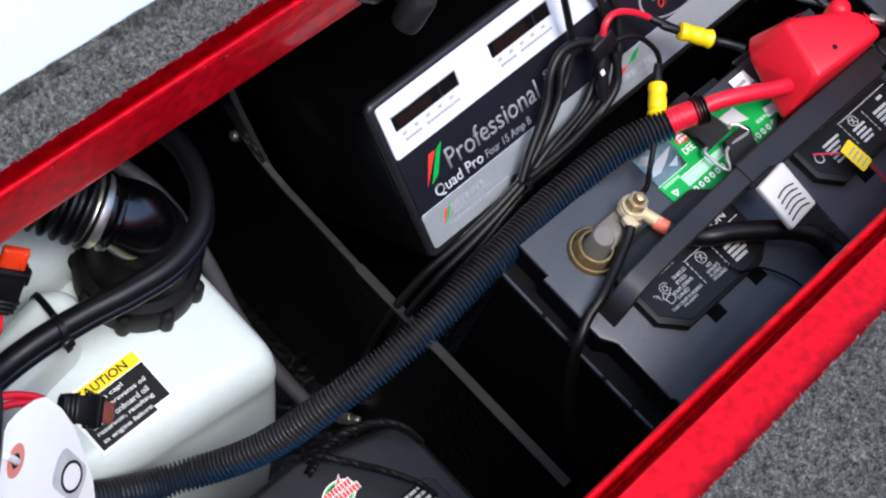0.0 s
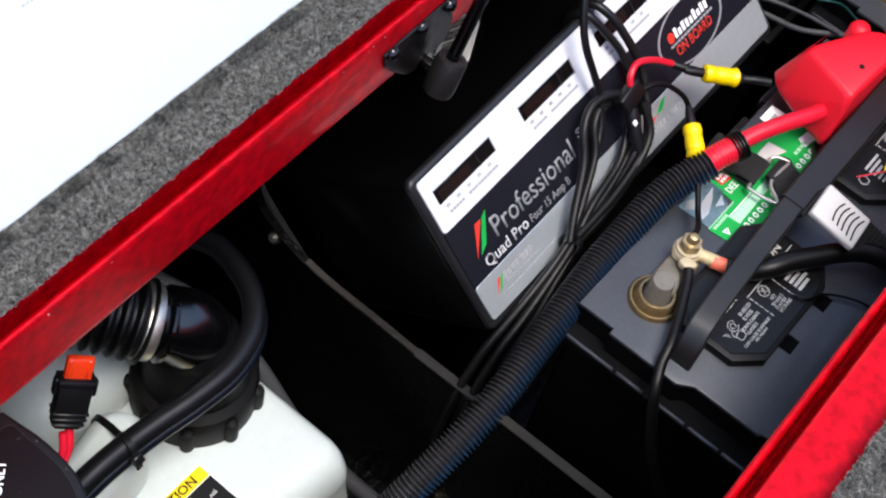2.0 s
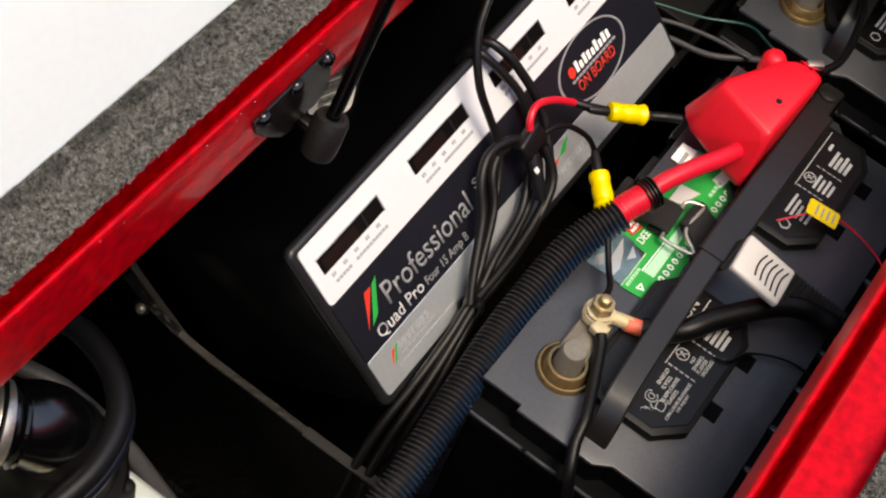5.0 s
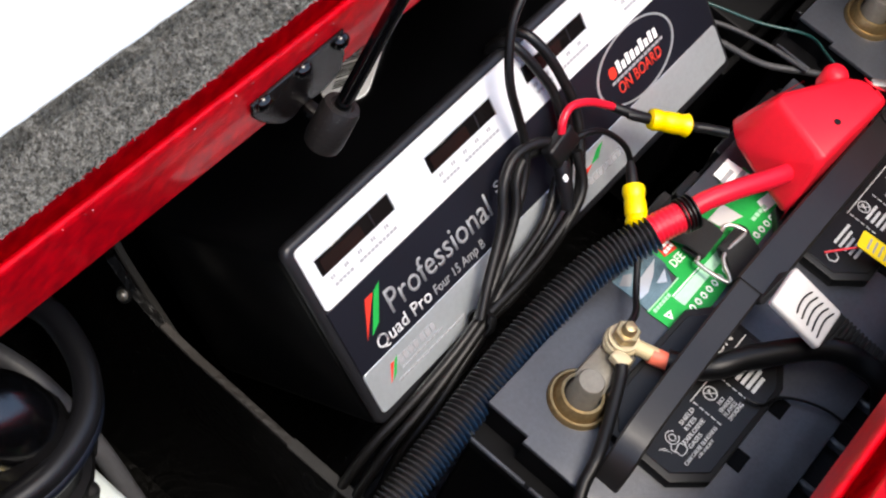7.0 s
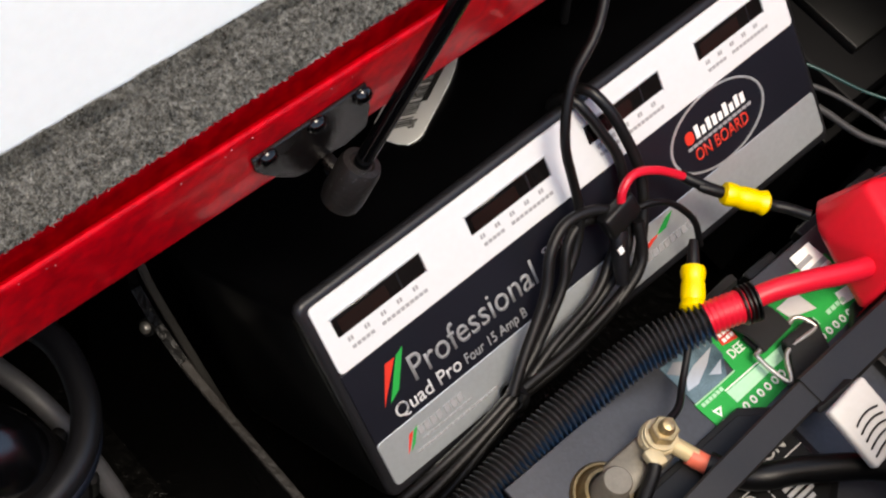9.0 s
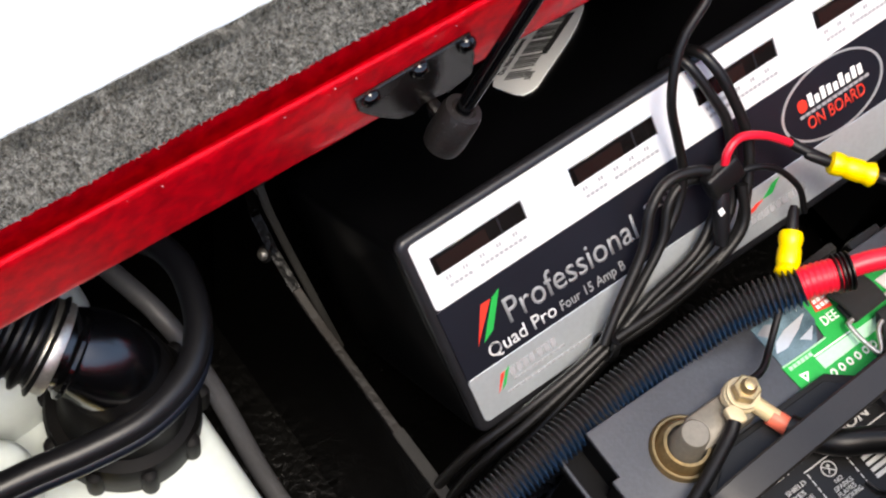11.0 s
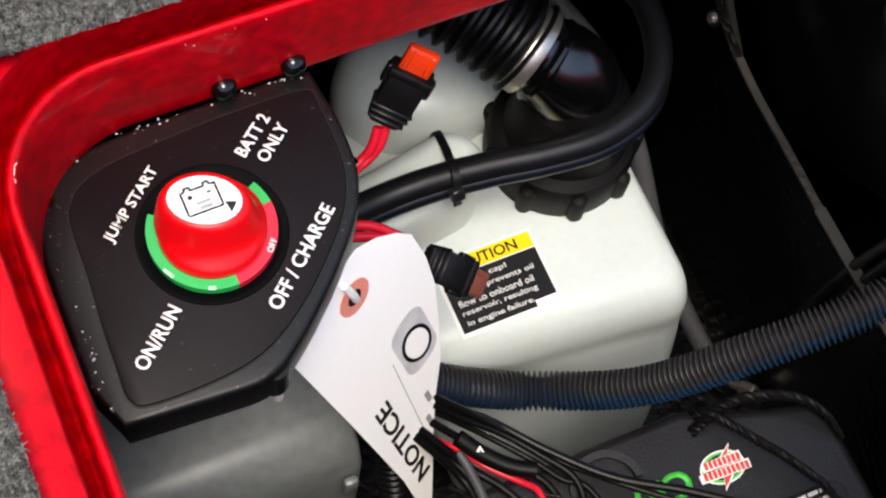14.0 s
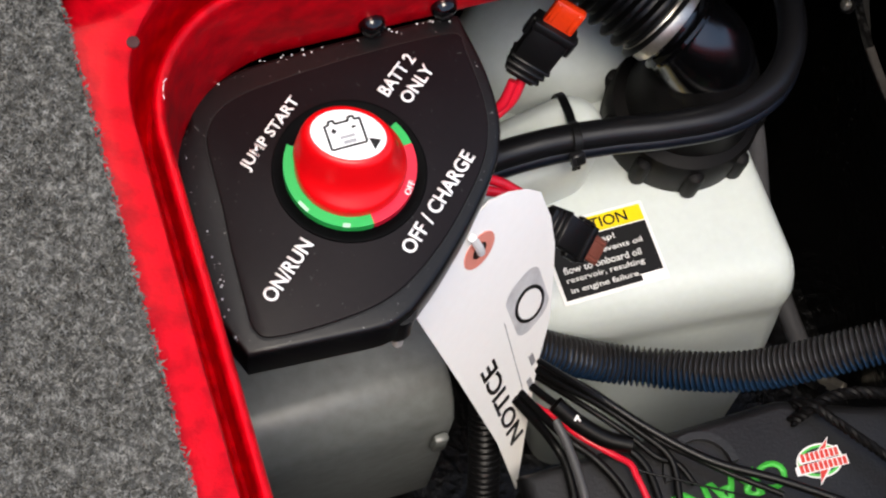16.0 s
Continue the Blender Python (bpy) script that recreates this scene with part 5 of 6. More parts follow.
hf = thing("hose_fitting", "small brass-coloured hex fitting on the floor", "fitting", m=pose(-0.046, -0.012, -0.484, 60, 0, 30))
part("hex", hexnut(0.005, 0.010, pose(0, 0, 0)), CLAMP, hf)
part("barb", lathe([(0.0028, -0.010), (0.0034, -0.006), (0.0030, 0), (0.0030, 0.012), (0.0034, 0.016), (0.0026, 0.018)], 14), CLAMP, hf)
part("foot", box(0.014, 0.014, 0.010, (0, 0, -0.012), 0.002), BLACK, hf)
wb = thing("wall_bolt", "bright screw head beside the divider", "screw", m=pose(-0.0345, 0.159, -0.292, 0, -60))
part("head", lathe([(0.0035, 0), (0.0035, 0.001), (0.0022, 0.0028), (0.0008, 0.0032)], 14), STEEL, wb)
part("washer", lathe([(0.0052, -0.002), (0.0052, 0)], 14), BLACK, wb)

# ---- battery switch panel in the corner ----
PZ = -0.08
outline = [(-0.4336, 0.0757), (-0.4236, 0.0820), (-0.4230, 0.0911), (-0.4121, 0.0965), (-0.4014, 0.1006), (-0.3785, 0.1022), (-0.3563, 0.1027), (-0.3325, 0.1030), (-0.3116, 0.1030), (-0.3107, 0.0967), (-0.3084, 0.0779), (-0.3086, 0.0641), (-0.3102, 0.0531), (-0.3147, 0.0413), (-0.3209, 0.0326), (-0.3334, 0.0185), (-0.3495, 0.0031), (-0.3640, -0.0085), (-0.3721, -0.0119), (-0.3783, -0.0127), (-0.3989, -0.0114), (-0.4336, -0.0092)]
inset = [(-0.4192, 0.0757), (-0.4199, 0.0661), (-0.4202, 0.0498), (-0.4218, 0.0296), (-0.4223, 0.0095), (-0.4227, 0.0008), (-0.4208, -0.0035), (-0.4182, -0.0053), (-0.4101, -0.0062), (-0.3975, -0.0063), (-0.3803, -0.0050), (-0.3687, -0.0017), (-0.3580, 0.0043), (-0.3463, 0.0132), (-0.3362, 0.0228), (-0.3260, 0.0340), (-0.3193, 0.0434), (-0.3147, 0.0554), (-0.3135, 0.0675), (-0.3139, 0.0842), (-0.3136, 0.0941), (-0.3325, 0.0946), (-0.3563, 0.0939), (-0.3785, 0.0923), (-0.3977, 0.0902), (-0.4079, 0.0874), (-0.4141, 0.0833)]
panel = thing("battery_switch", "black corner switch panel with a red rotary battery switch", "battery switch", m=pose(0, 0, PZ))
part("base", prism(soften(outline, 1), -0.0260, -0.0008, 0.0022, 3), PANEL_EDGE, panel, "scratched black border of the panel")
crumb = np.random.default_rng(21)
for k in range(46):
    x = crumb.uniform(-0.418, -0.315) if k % 3 else crumb.uniform(-0.4315, -0.427)
    y = 0.1010 + 0.012 * min(0, (x + 0.400) / 0.02) * 0.9 + crumb.normal(0, 0.0009) if k % 3 else crumb.uniform(-0.006, 0.070)
    r = crumb.uniform(0.00018, 0.00055)
    part("dust_crumb", lathe([(r * 0.4, 0), (r, r * 0.4), (r * 0.5, r)], 6, pose(x, y, -0.0010)), FADED_PRINT, panel, "pale crumb of dust on the panel border" if k == 0 else "")
inner = soften(inset, 2)
mx, my = -0.372, 0.038
part("groove", prism([(mx + (x - mx) * 1.012, my + (y - my) * 1.014) for x, y in inner], -0.0012, -0.0004), PRINT_BLACK, panel, smooth=False)
part("fascia", prism(inner, -0.002, 0.0009, 0.0009, 2), PANEL, panel, "matt dark brown-black fascia plate")
DC = pose(-0.3717, 0.0487, 0)
part("dial_well", lathe([(0.0290, 0.0008), (0.0287, 0.0016), (0.0278, 0.0017), (0.0262, 0.0011)], 56, DC), LINER, panel, "black dial well")
part("dial_green", ring(0.004, 0.0246, 0.0018, 0.0058, 72, 145, 274, m=DC), DIAL_GREEN, panel, "green arc of the dial")
part("dial_red", ring(0.004, 0.0246, 0.0018, 0.0058, 72, 274, 366, m=DC), DIAL_RED, panel, "red arc of the dial")
part("dial_green", ring(0.004, 0.0246, 0.0018, 0.0058, 72, 6, 30, m=DC), DIAL_GREEN, panel, "green arc of the dial")
bars([(-0.0014, -0.0010, 0.0028, 0.0016)], PALE_GREEN, panel, DC @ pose(0, 0, 0.0058, 0, 0, 250) @ pose(0.0238, 0, 0, 0, 0, 90))
bars([(-0.0024, -0.0008, 0.0048, 0.0014)], PALE_GREEN, panel, DC @ pose(0, 0, 0.0058, 0, 0, 208) @ pose(0.0238, 0, 0, 0, 0, 90))


def knob():
    """Round skirt drawn up into a long grip with an oval top."""
    bm = bmesh.new()
    n = 56
    rows = []
    for h, (a, b), dx, dy in ((0.0056, (0.0206, 0.0206), 0, 0), (0.0080, (0.0206, 0.0204), 0, 0), (0.0096, (0.0205, 0.0199), 0, 0), (0.0106, (0.0204, 0.0188), -0.0002, 0.0004), (0.0116, (0.0203, 0.0172), -0.0006, 0.0010), (0.0135, (0.0196, 0.0154), -0.0008, 0.0016),
                              (0.0175, (0.0186, 0.0140), -0.0009, 0.0022), (0.0220, (0.0174, 0.0128), -0.0009, 0.0028), (0.0244, (0.0165, 0.0120), -0.0008, 0.0030), (0.0256, (0.0154, 0.0112), -0.0008, 0.0031), (0.0260, (0.0142, 0.0102), -0.0008, 0.0031)):
        ring_v = []
        for k in range(n):
            t = 2 * math.pi * k / n
            x, y = a * math.cos(t), b * math.sin(t)
            c, s = math.cos(radians(-27)), math.sin(radians(-27))
            ring_v.append(bm.verts.new((x * c - y * s + dx, x * s + y * c + dy, h)))
        rows.append(ring_v)
    for p, q in zip(rows, rows[1:]):
        for k in range(n):
            bm.faces.new((p[k], p[(k + 1) % n], q[(k + 1) % n], q[k]))
    bm.faces.new(rows[0])
    bm.faces.new(rows[-1])
    bmesh.ops.transform(bm, matrix=DC, verts=bm.verts)
    return bm


kb = part("knob", knob(), KNOB_RED, panel, "red plastic grip knob")
KT = DC @ pose(-0.0008, 0.0031, 0.0258, 0, 0, -27)
part("knob_cap", lathe([(0.0137, 0), (0.0137, 0.0004), (0.0131, 0.0006)], 48, KT @ Matrix.Diagonal((1, 0.70, 1, 1))), WHITE_PAINT, kb, "white oval knob label")
S2 = KT @ pose(0, 0, 0.0006)
PI = S2 @ pose(-0.0012, 0.0004, 0, 0, 0, 28) @ Matrix.Scale(1.38, 4) @ pose(0.00375, -0.0004, 0)
part("pictogram", join(*[sweep([a, b], 0.00034, n=2, sides=6) for a, b in (((-0.0085, -0.0035, 0), (0.0010, -0.0035, 0)), ((0.0010, -0.0035, 0), (0.0010, 0.0035, 0)), ((0.0010, 0.0035, 0), (-0.0005, 0.0035, 0)), ((-0.0005, 0.0035, 0), (-0.0005, 0.0045, 0)), ((-0.0005, 0.0045, 0), (-0.0020, 0.0045, 0)), ((-0.0020, 0.0045, 0), (-0.0020, 0.0035, 0)), ((-0.0020, 0.0035, 0), (-0.0058, 0.0035, 0)), ((-0.0058, 0.0035, 0), (-0.0058, 0.0045, 0)), ((-0.0058, 0.0045, 0), (-0.0073, 0.0045, 0)), ((-0.0073, 0.0045, 0), (-0.0073, 0.0035, 0)), ((-0.0073, 0.0035, 0), (-0.0085, 0.0035, 0)), ((-0.0085, 0.0035, 0), (-0.0085, -0.0035, 0)), ((-0.0072, 0.0015, 0), (-0.0058, 0.0015, 0)), ((-0.0065, 0.0008, 0), (-0.0065, 0.0022, 0)), ((-0.0018, 0.0015, 0), (-0.0006, 0.0015, 0)))]), PRINT_BLACK, kb).data.transform(PI)
part("pointer", prism([(0.0104, -0.0040), (0.0074, 0.0000), (0.0118, 0.0004)], 0, 0.0003, m=S2), PRINT_BLACK, kb, smooth=False)
bars([(-0.0055, -0.0012, 0.0040, 0.0008), (-0.0050, -0.0028, 0.0034, 0.0010)], GREY_PRINT, kb, PI)
text("OFF", 0.0058, 0.0024, PAPER, panel, DC @ pose(0.0183, -0.0146, 0.0059, 0, 0, 52) @ pose(-0.0029, -0.0012, 0), bold=0.004)
F2 = 0.0011
text("JUMP START", 0.0345, 0.0057, WHITE_PAINT, panel, at(-0.4069, 0.0571, F2, 40.8), bold=0.018)
text("BATT 2", 0.0197, 0.0053, WHITE_PAINT, panel, at(-0.349, 0.0736, F2, 39.5), bold=0.018)
text("ONLY", 0.018, 0.0053, WHITE_PAINT, panel, at(-0.3421, 0.0684, F2, 39.9), bold=0.018)
text("OFF / CHARGE", 0.0466, 0.0059, WHITE_PAINT, panel, at(-0.3593, 0.0101, F2, 42), bold=0.018)
text("ON/RUN", 0.0268, 0.0059, WHITE_PAINT, panel, at(-0.4127, 0.006, F2, 41.4), bold=0.018)
for x, z in ((-0.3465, -0.0760), (-0.3175, -0.0755)):
    s = thing("flange_screw", "black pan-head screw in the red flange", "screw", "flange screws", m=pose(x, 0.1045, z, 90))
    part("head", lathe([(0.0052, 0), (0.0054, 0.001), (0.0046, 0.0035), (0.0030, 0.0050), (0.0012, 0.0054)], 20), BLACK_GLOSS, s)
    part("slot", box(0.0045, 0.0012, 0.0014, (0, 0, 0.0052), m=pose(0, 0, 0, 0, 0, 30)), PRINT_BLACK, s)
nb = thing("panel_stud", "steel stud with a black nut under the switch panel", "stud", m=pose(-0.3677, -0.0083, -0.118))
part("nut", lathe([(0.0034, 0.0055), (0.0052, 0.0070), (0.0060, 0.0100), (0.0060, 0.030)], 18, pose(-0.0006, 0.0026, 0)), BLACK, nb)
part("tip", lathe([(0.0010, -0.0035), (0.0022, -0.0025), (0.0022, 0.0120)], 14), BUCKLE, nb, "pale stud tip")

# ---- reservoir below the panel, the panel's shade put into its grey ----
res = thing("reservoir", "translucent reservoir below the switch panel, its shade put into a grey colour", "reservoir")
SIDE = [(0.100, -0.285), (0.022, -0.283), (0.010, -0.286), (0.002, -0.294), (-0.004, -0.310), (-0.006, -0.457), (0.100, -0.457)]
part("body", prism(SIDE, -0.470, -0.320, 0.003, 3, Matrix(((0, 0, 1, 0), (1, 0, 0, 0), (0, 1, 0, 0), (0, 0, 0, 1)))), SHADE_GREY, res)
part("rib", box(0.008, 0.005, 0.022, (-0.328, -0.008, -0.330), 0.002), SHADE_GREY, res)
hose2 = thing("conduit", "black corrugated conduit standing behind the card tag", "conduit")
part("tube", ribbed([(-0.305, 0.012, -0.270), (-0.306, -0.004, -0.300), (-0.311, -0.030, -0.330), (-0.318, -0.060, -0.370), (-0.322, -0.080, -0.420)], 0.0085, 0.0036, 0.0022), CABLE, hose2)

# ---- card tag hanging from the switch ----
tag = thing("card_tag", "white card tag with a pink ring, hanging from the switch panel", "tag")


def tag_sheet():
    """The card in its own plane, bent a little along its length."""
    pts = [(-0.3060, 0.0390, -0.1190), (-0.2960, 0.0425, -0.1290), (-0.2880, 0.0430, -0.1390), (-0.2810, 0.0390, -0.1610), (-0.2770, 0.0330, -0.1820), (-0.2765, 0.0240, -0.2080), (-0.2770, 0.0140, -0.2340), (-0.2830, 0.0020, -0.2570), (-0.2880, -0.0160, -0.2970), (-0.2935, -0.0390, -0.3510), (-0.3080, -0.0250, -0.2880), (-0.3330, -0.0090, -0.2070), (-0.3570, 0.0050, -0.1300), (-0.3430, 0.0160, -0.1230), (-0.3310, 0.0260, -0.1130), (-0.3170, 0.0350, -0.1120)]
    return pts


TN = Vector((-0.4866, 0.8191, -0.3038)) * -1
TO = Vector((-0.3173, 0.0058, -0.1915))
TX = Vector((-0.2970, -0.0220, -0.3000)) - Vector((-0.3210, -0.0030, -0.2100))
TX = (TX - TX.dot(TN) * TN).normalized()
TY = TN.cross(TX)
TM = Matrix(((TX.x, TY.x, TN.x, TO.x), (TX.y, TY.y, TN.y, TO.y), (TX.z, TY.z, TN.z, TO.z), (0, 0, 0, 1)))
tag.matrix_world = TM
loc = [TM.inverted() @ Vector(p) for p in tag_sheet()]
part("card", prism([(p.x, p.y) for p in loc], 0, 0.0006), PAPER, tag, smooth=False)
hole = TM.inverted() @ Vector((-0.3225, 0.0245, -0.1345))
part("hole_ring", ring(0.0042, 0.0092, 0.0006, 0.0011, 32, m=at(hole.x, hole.y)), TAG_RING, tag, "pink reinforcing ring")
part("hole", lathe([(0.0042, 0.0006), (0.0042, 0.0010)], 20, at(hole.x, hole.y)), PRINT_BLACK, tag)
cr = TM.inverted() @ Vector((-0.2910, 0.0160, -0.2050))
part("emblem", ring(0.0120, 0.0150, 0.0006, 0.0009, 40, sy=0.62, m=at(cr.x, cr.y, 0, 8)), PRINT_BLACK, tag, "dark oval emblem outline")
part("emblem_field", prism(round_rect(cr.x - 0.026, cr.x + 0.020, cr.y - 0.012, cr.y + 0.011, 0.009), 0.0006, 0.0007), FADED_PRINT, tag, smooth=False)
part("emblem_field", lathe([(0.0001, 0.0007), (0.0122, 0.0007), (0.0122, 0.0009)], 36, at(cr.x, cr.y, 0, 8) @ Matrix.Diagonal((1, 0.62, 1, 1))), PAPER, tag)
text("NOTICE", 0.0905, 0.0100, PRINT_BLACK, tag, at(0.1170, -0.0035, 0.0006, 179), bold=0.016)
part("printed_line", sweep([(0.010, 0.010, 0.0006), (0.110, 0.0035, 0.0006)], 0.00025, n=4, sides=6), GREY_PRINT, tag)
bars([(0.058, 0.0150, 0.010, 0.003), (0.076, 0.0090, 0.010, 0.003)], GREY_PRINT, tag, at(0, 0, 0.0006))
part("string_loop", sweep([(-0.0575, 0.0120, 0.0012), (-0.066, 0.0110, 0.0030), (-0.076, 0.0098, 0.0030)], 0.0019, n=12, sides=8), WHITE_PAINT, tag, "white string through the hole")
cable("tag_string", [(-0.3225, 0.0245, -0.1345), (-0.3260, 0.0290, -0.1240), (-0.3300, 0.0330, -0.1100), (-0.333, 0.036, -0.085)], 0.0016, PAPER, "white string holding the tag", "string", n=14)

# ---- fuse holders ----
def fuse_holder(tail, tip, facing, fuse_mat, label, size=1.0):
    """In-line blade fuse holder from its wire end to the middle of its fuse, broad side facing a direction."""
    z = (Vector(tip) - Vector(tail)).normalized()
    x = Vector(facing).cross(z).normalized()
    y = z.cross(x)
    o = Vector(tip) - z * 0.0165 * size
    f = thing("fuse_holder", label, "fuse holder", "fuse holders", m=Matrix(((x.x, y.x, z.x, o.x), (x.y, y.y, z.y, o.y), (x.z, y.z, z.z, o.z), (0, 0, 0, 1))) @ Matrix.Scale(size, 4))
    part("body", box(0.0185, 0.0100, 0.022, (0, 0, -0.001), 0.0018, 2), BLACK, f)
    part("collar", box(0.0205, 0.0120, 0.0045, (0, 0, 0.0085), 0.0010, 2), BLACK, f)
    for sx in (-1, 1):
        part("latch", box(0.0030, 0.0050, 0.0100, (sx * 0.0102, 0, 0.0050), 0.0008, 1), BLACK, f)
    for k in range(3):
        part("grip_rib", box(0.0200 - 0.0012 * k, 0.0112 - 0.0006 * k, 0.0017, (0, 0, -0.0105 - 0.0036 * k), 0.0007, 1), BLACK, f)
    part("tail", box(0.0150, 0.0080, 0.0110, (0, 0, -0.0155), 0.0018, 2), BLACK, f)
    fu = part("fuse", box(0.0145, 0.0050, 0.0130, (0, 0, 0.0165), 0.0010, 2), fuse_mat, f, "coloured blade fuse")
    for k in (-1, 1):
        part("fuse_ridge", box(0.0030, 0.0062, 0.0110, (0.0050 * k, 0, 0.0168), 0.0008, 1), fuse_mat, fu)
    return f


fuse_holder((-0.2787, 0.0996, -0.1548), (-0.2574, 0.1082, -0.1182), (-0.05, -0.45, 0.88), FUSE_ORANGE, "black in-line fuse holder with an orange blade fuse", 0.98)
for d in (0, 0.0042):
    cable("red_wire", [(-0.2777 + d, 0.1006, -0.1528), (-0.2827 + d, 0.0956, -0.1608), (-0.2888 + d, 0.0934, -0.166), (-0.3043 + d, 0.0861, -0.170), (-0.340 + d, 0.052, -0.172)], 0.0023, RED_WIRE, "red fuse wire running under the switch panel", "wire")
fuse_holder((-0.2786, 0.0529, -0.1900), (-0.2506, 0.0367, -0.2165), (-0.10, -0.31, 0.94), FUSE_BROWN, "black in-line fuse holder with a brown blade fuse", 0.88)
for d in (0, 0.006):
    cable("red_wire", [(-0.277, 0.0505 + d, -0.192), (-0.284, 0.056 + d, -0.185), (-0.298, 0.063 + d, -0.178), (-0.330, 0.068 + d, -0.172)], 0.0024, RED_WIRE, "red fuse wire running under the switch panel", "wire")

# ---- starting battery at the front ----
crank = thing("battery", "black starting battery with green lettering and a rope handle", "battery", "starting battery", m=pose(-0.2970, -0.0445, -0.49))
CT = 0.192
part("case", prism([(0.0, 0.0), (0.136, -0.001), (0.180, -0.017), (0.203, -0.023), (0.2110, -0.038), (0.2130, -0.175), (0.0, -0.175)], 0, CT - 0.020, 0.004, 2), CRANK, crank)
part("lid", prism([(-0.003, 0.003), (0.138, 0.002), (0.182, -0.014), (0.206, -0.020), (0.2140, -0.036), (0.2160, -0.178), (-0.003, -0.178)], CT - 0.020, CT, 0.006, 3), CRANK, crank)
part("raised_panel", prism(round_rect(0.05, 0.200, -0.160, -0.062, 0.008), CT, CT + 0.004, 0.0015, 2), CRANK, crank)
part("moulded_arc", ring(0.016, 0.020, CT, CT + 0.004, 24, 0, 180, m=at(0.085, -0.022)), CRANK, crank)
text("CRANKING", 0.108, 0.0150, CRANK_GREEN, crank, at(0.127, -0.0262, CT + 0.0004, 183), bold=0.028)
BD = pose(0.1460, -0.0342, CT, 0, 0, 176)
oval = [(0.0125 * math.cos(2 * math.pi * k / 36), 0.0088 * math.sin(2 * math.pi * k / 36)) for k in range(36)]
bolt = [(0.0030, 0.0108), (-0.0050, 0.0030), (-0.0012, 0.0024), (-0.0066, -0.0096), (0.0036, -0.0016), (0.0002, -0.0008)]
lg = part("badge", prism(oval, 0, 0.0004, m=BD), WHITE_PAINT, crank, "red and green burst badge", smooth=False)
part("badge_ring", prism([(x * 0.93, y * 0.90) for x, y in oval], 0.0004, 0.0006, m=BD), CRANK_GREEN, lg, smooth=False)
part("badge_field", prism([(x * 0.80, y * 0.76) for x, y in oval], 0.0006, 0.0008, m=BD), PRINT_BLACK, lg, smooth=False)
part("badge_bolt", prism([(x * 1.18, y * 1.14) for x, y in bolt], 0.0008, 0.0010, m=BD), WHITE_PAINT, lg, smooth=False)
part("badge_bolt", prism(bolt, 0.0010, 0.0012, m=BD), PRINT_RED, lg, smooth=False)
for w, y in ((0.0285, 0.0024), (0.0225, -0.0030)):
    part("badge_bar", prism([(-w / 2, y - 0.0027), (w / 2, y - 0.0016), (w / 2, y + 0.0031), (-w / 2, y + 0.0024)], 0.0012, 0.0014, m=BD), WHITE_PAINT, lg, smooth=False)
    bars([(-w / 2 + 0.0009 + 0.0026 * k, y - 0.0018, 0.0019, 0.0040) for k in range(int(w / 0.0026))], PRINT_RED, lg, BD @ pose(0, 0, 0.0014))
LT = CT + 0.004
bars([(0.172 + 0.0068 * (k % 3), -0.066 - 0.0044 * (k // 3), 0.0058, 0.0021) for k in range(12)] + [(0.132 + 0.0062 * (k % 4), -0.075 - 0.0042 * (k // 4), 0.0052, 0.0019) for k in range(16)] + [(0.128 + 0.006 * k, -0.0995, 0.0042, 0.0006) for k in range(12)] + [(0.160, -0.098 + 0.006 * k, 0.0006, 0.0042) for k in range(5)], COVER_PRINT, crank, at(0, 0, LT))
text("DANGER", 0.038, 0.0060, COVER_PRINT, crank, at(0.205, -0.104, LT, 180), bold=0.015)
part("warning_sign", ring(0.0055, 0.0068, 0, 0.0004, 24, m=at(0.152, -0.090, LT)), COVER_PRINT, crank)
part("warning_patch", prism(round_rect(0.126, 0.142, -0.068, -0.062, 0.002), LT, LT + 0.0005), PRINT_YELLOW, crank, smooth=False)
part("post", lathe([(0.0100, CT), (0.0092, CT + 0.018), (0.0080, CT + 0.020)], 22, pose(0.1990, -0.1300, 0)), LEAD, crank)
part("stud", lathe([(0.0040, CT), (0.0040, CT + 0.042), (0.003, CT + 0.044)], 14, pose(0.1910, -0.1110, 0)), GOLD_NUT, crank)
part("nut", hexnut(0.0062, 0.005, pose(0.1910, -0.1110, CT + 0.030)), GOLD_NUT, crank)
clp = thing("terminal_clamp", "brassy battery clamp and lugs on the starting battery", "terminal clamp", m=pose(-0.1060, -0.1555, -0.272))
part("plate", prism(round_rect(-0.0090, 0.0090, -0.0090, 0.0090, 0.0075), 0, 0.0035, 0.001, 1), LUG, clp)
part("lug_arm", prism(round_rect(0.0040, 0.0215, -0.0140, -0.0030, 0.004), 0.0035, 0.0065, 0.001, 1, pose(0, 0, 0, 0, 0, 8)), LUG, clp)
part("hole", lathe([(0.0028, 0.0065), (0.0028, 0.0069)], 14, pose(0.0168, -0.0062, 0)), BLACK, clp)
part("ring_edge", lathe([(0.0028, 0.0065), (0.0046, 0.0065), (0.0044, 0.0076), (0.0030, 0.0076)], 18, pose(0.0168, -0.0062, 0), caps=False), LUG, clp)
part("clamp_body", lathe([(0.0105, -0.012), (0.0155, -0.012), (0.0155, 0.002), (0.0105, 0.002)], 26, pose(0.008, -0.019, 0), caps=False), LUG, clp)
part("barrel", sweep([(-0.006, 0.0045, 0.003), (-0.012, 0.0095, 0.003), (-0.017, 0.0140, 0.003)], 0.0030, n=8), LUG, clp)
part("heat_shrink", sweep([(-0.0145, 0.0118, 0.003), (-0.019, 0.0155, 0.003), (-0.024, 0.0195, 0.003)], 0.0036, n=8), COPPER_RED, clp, "faded red heat shrink")
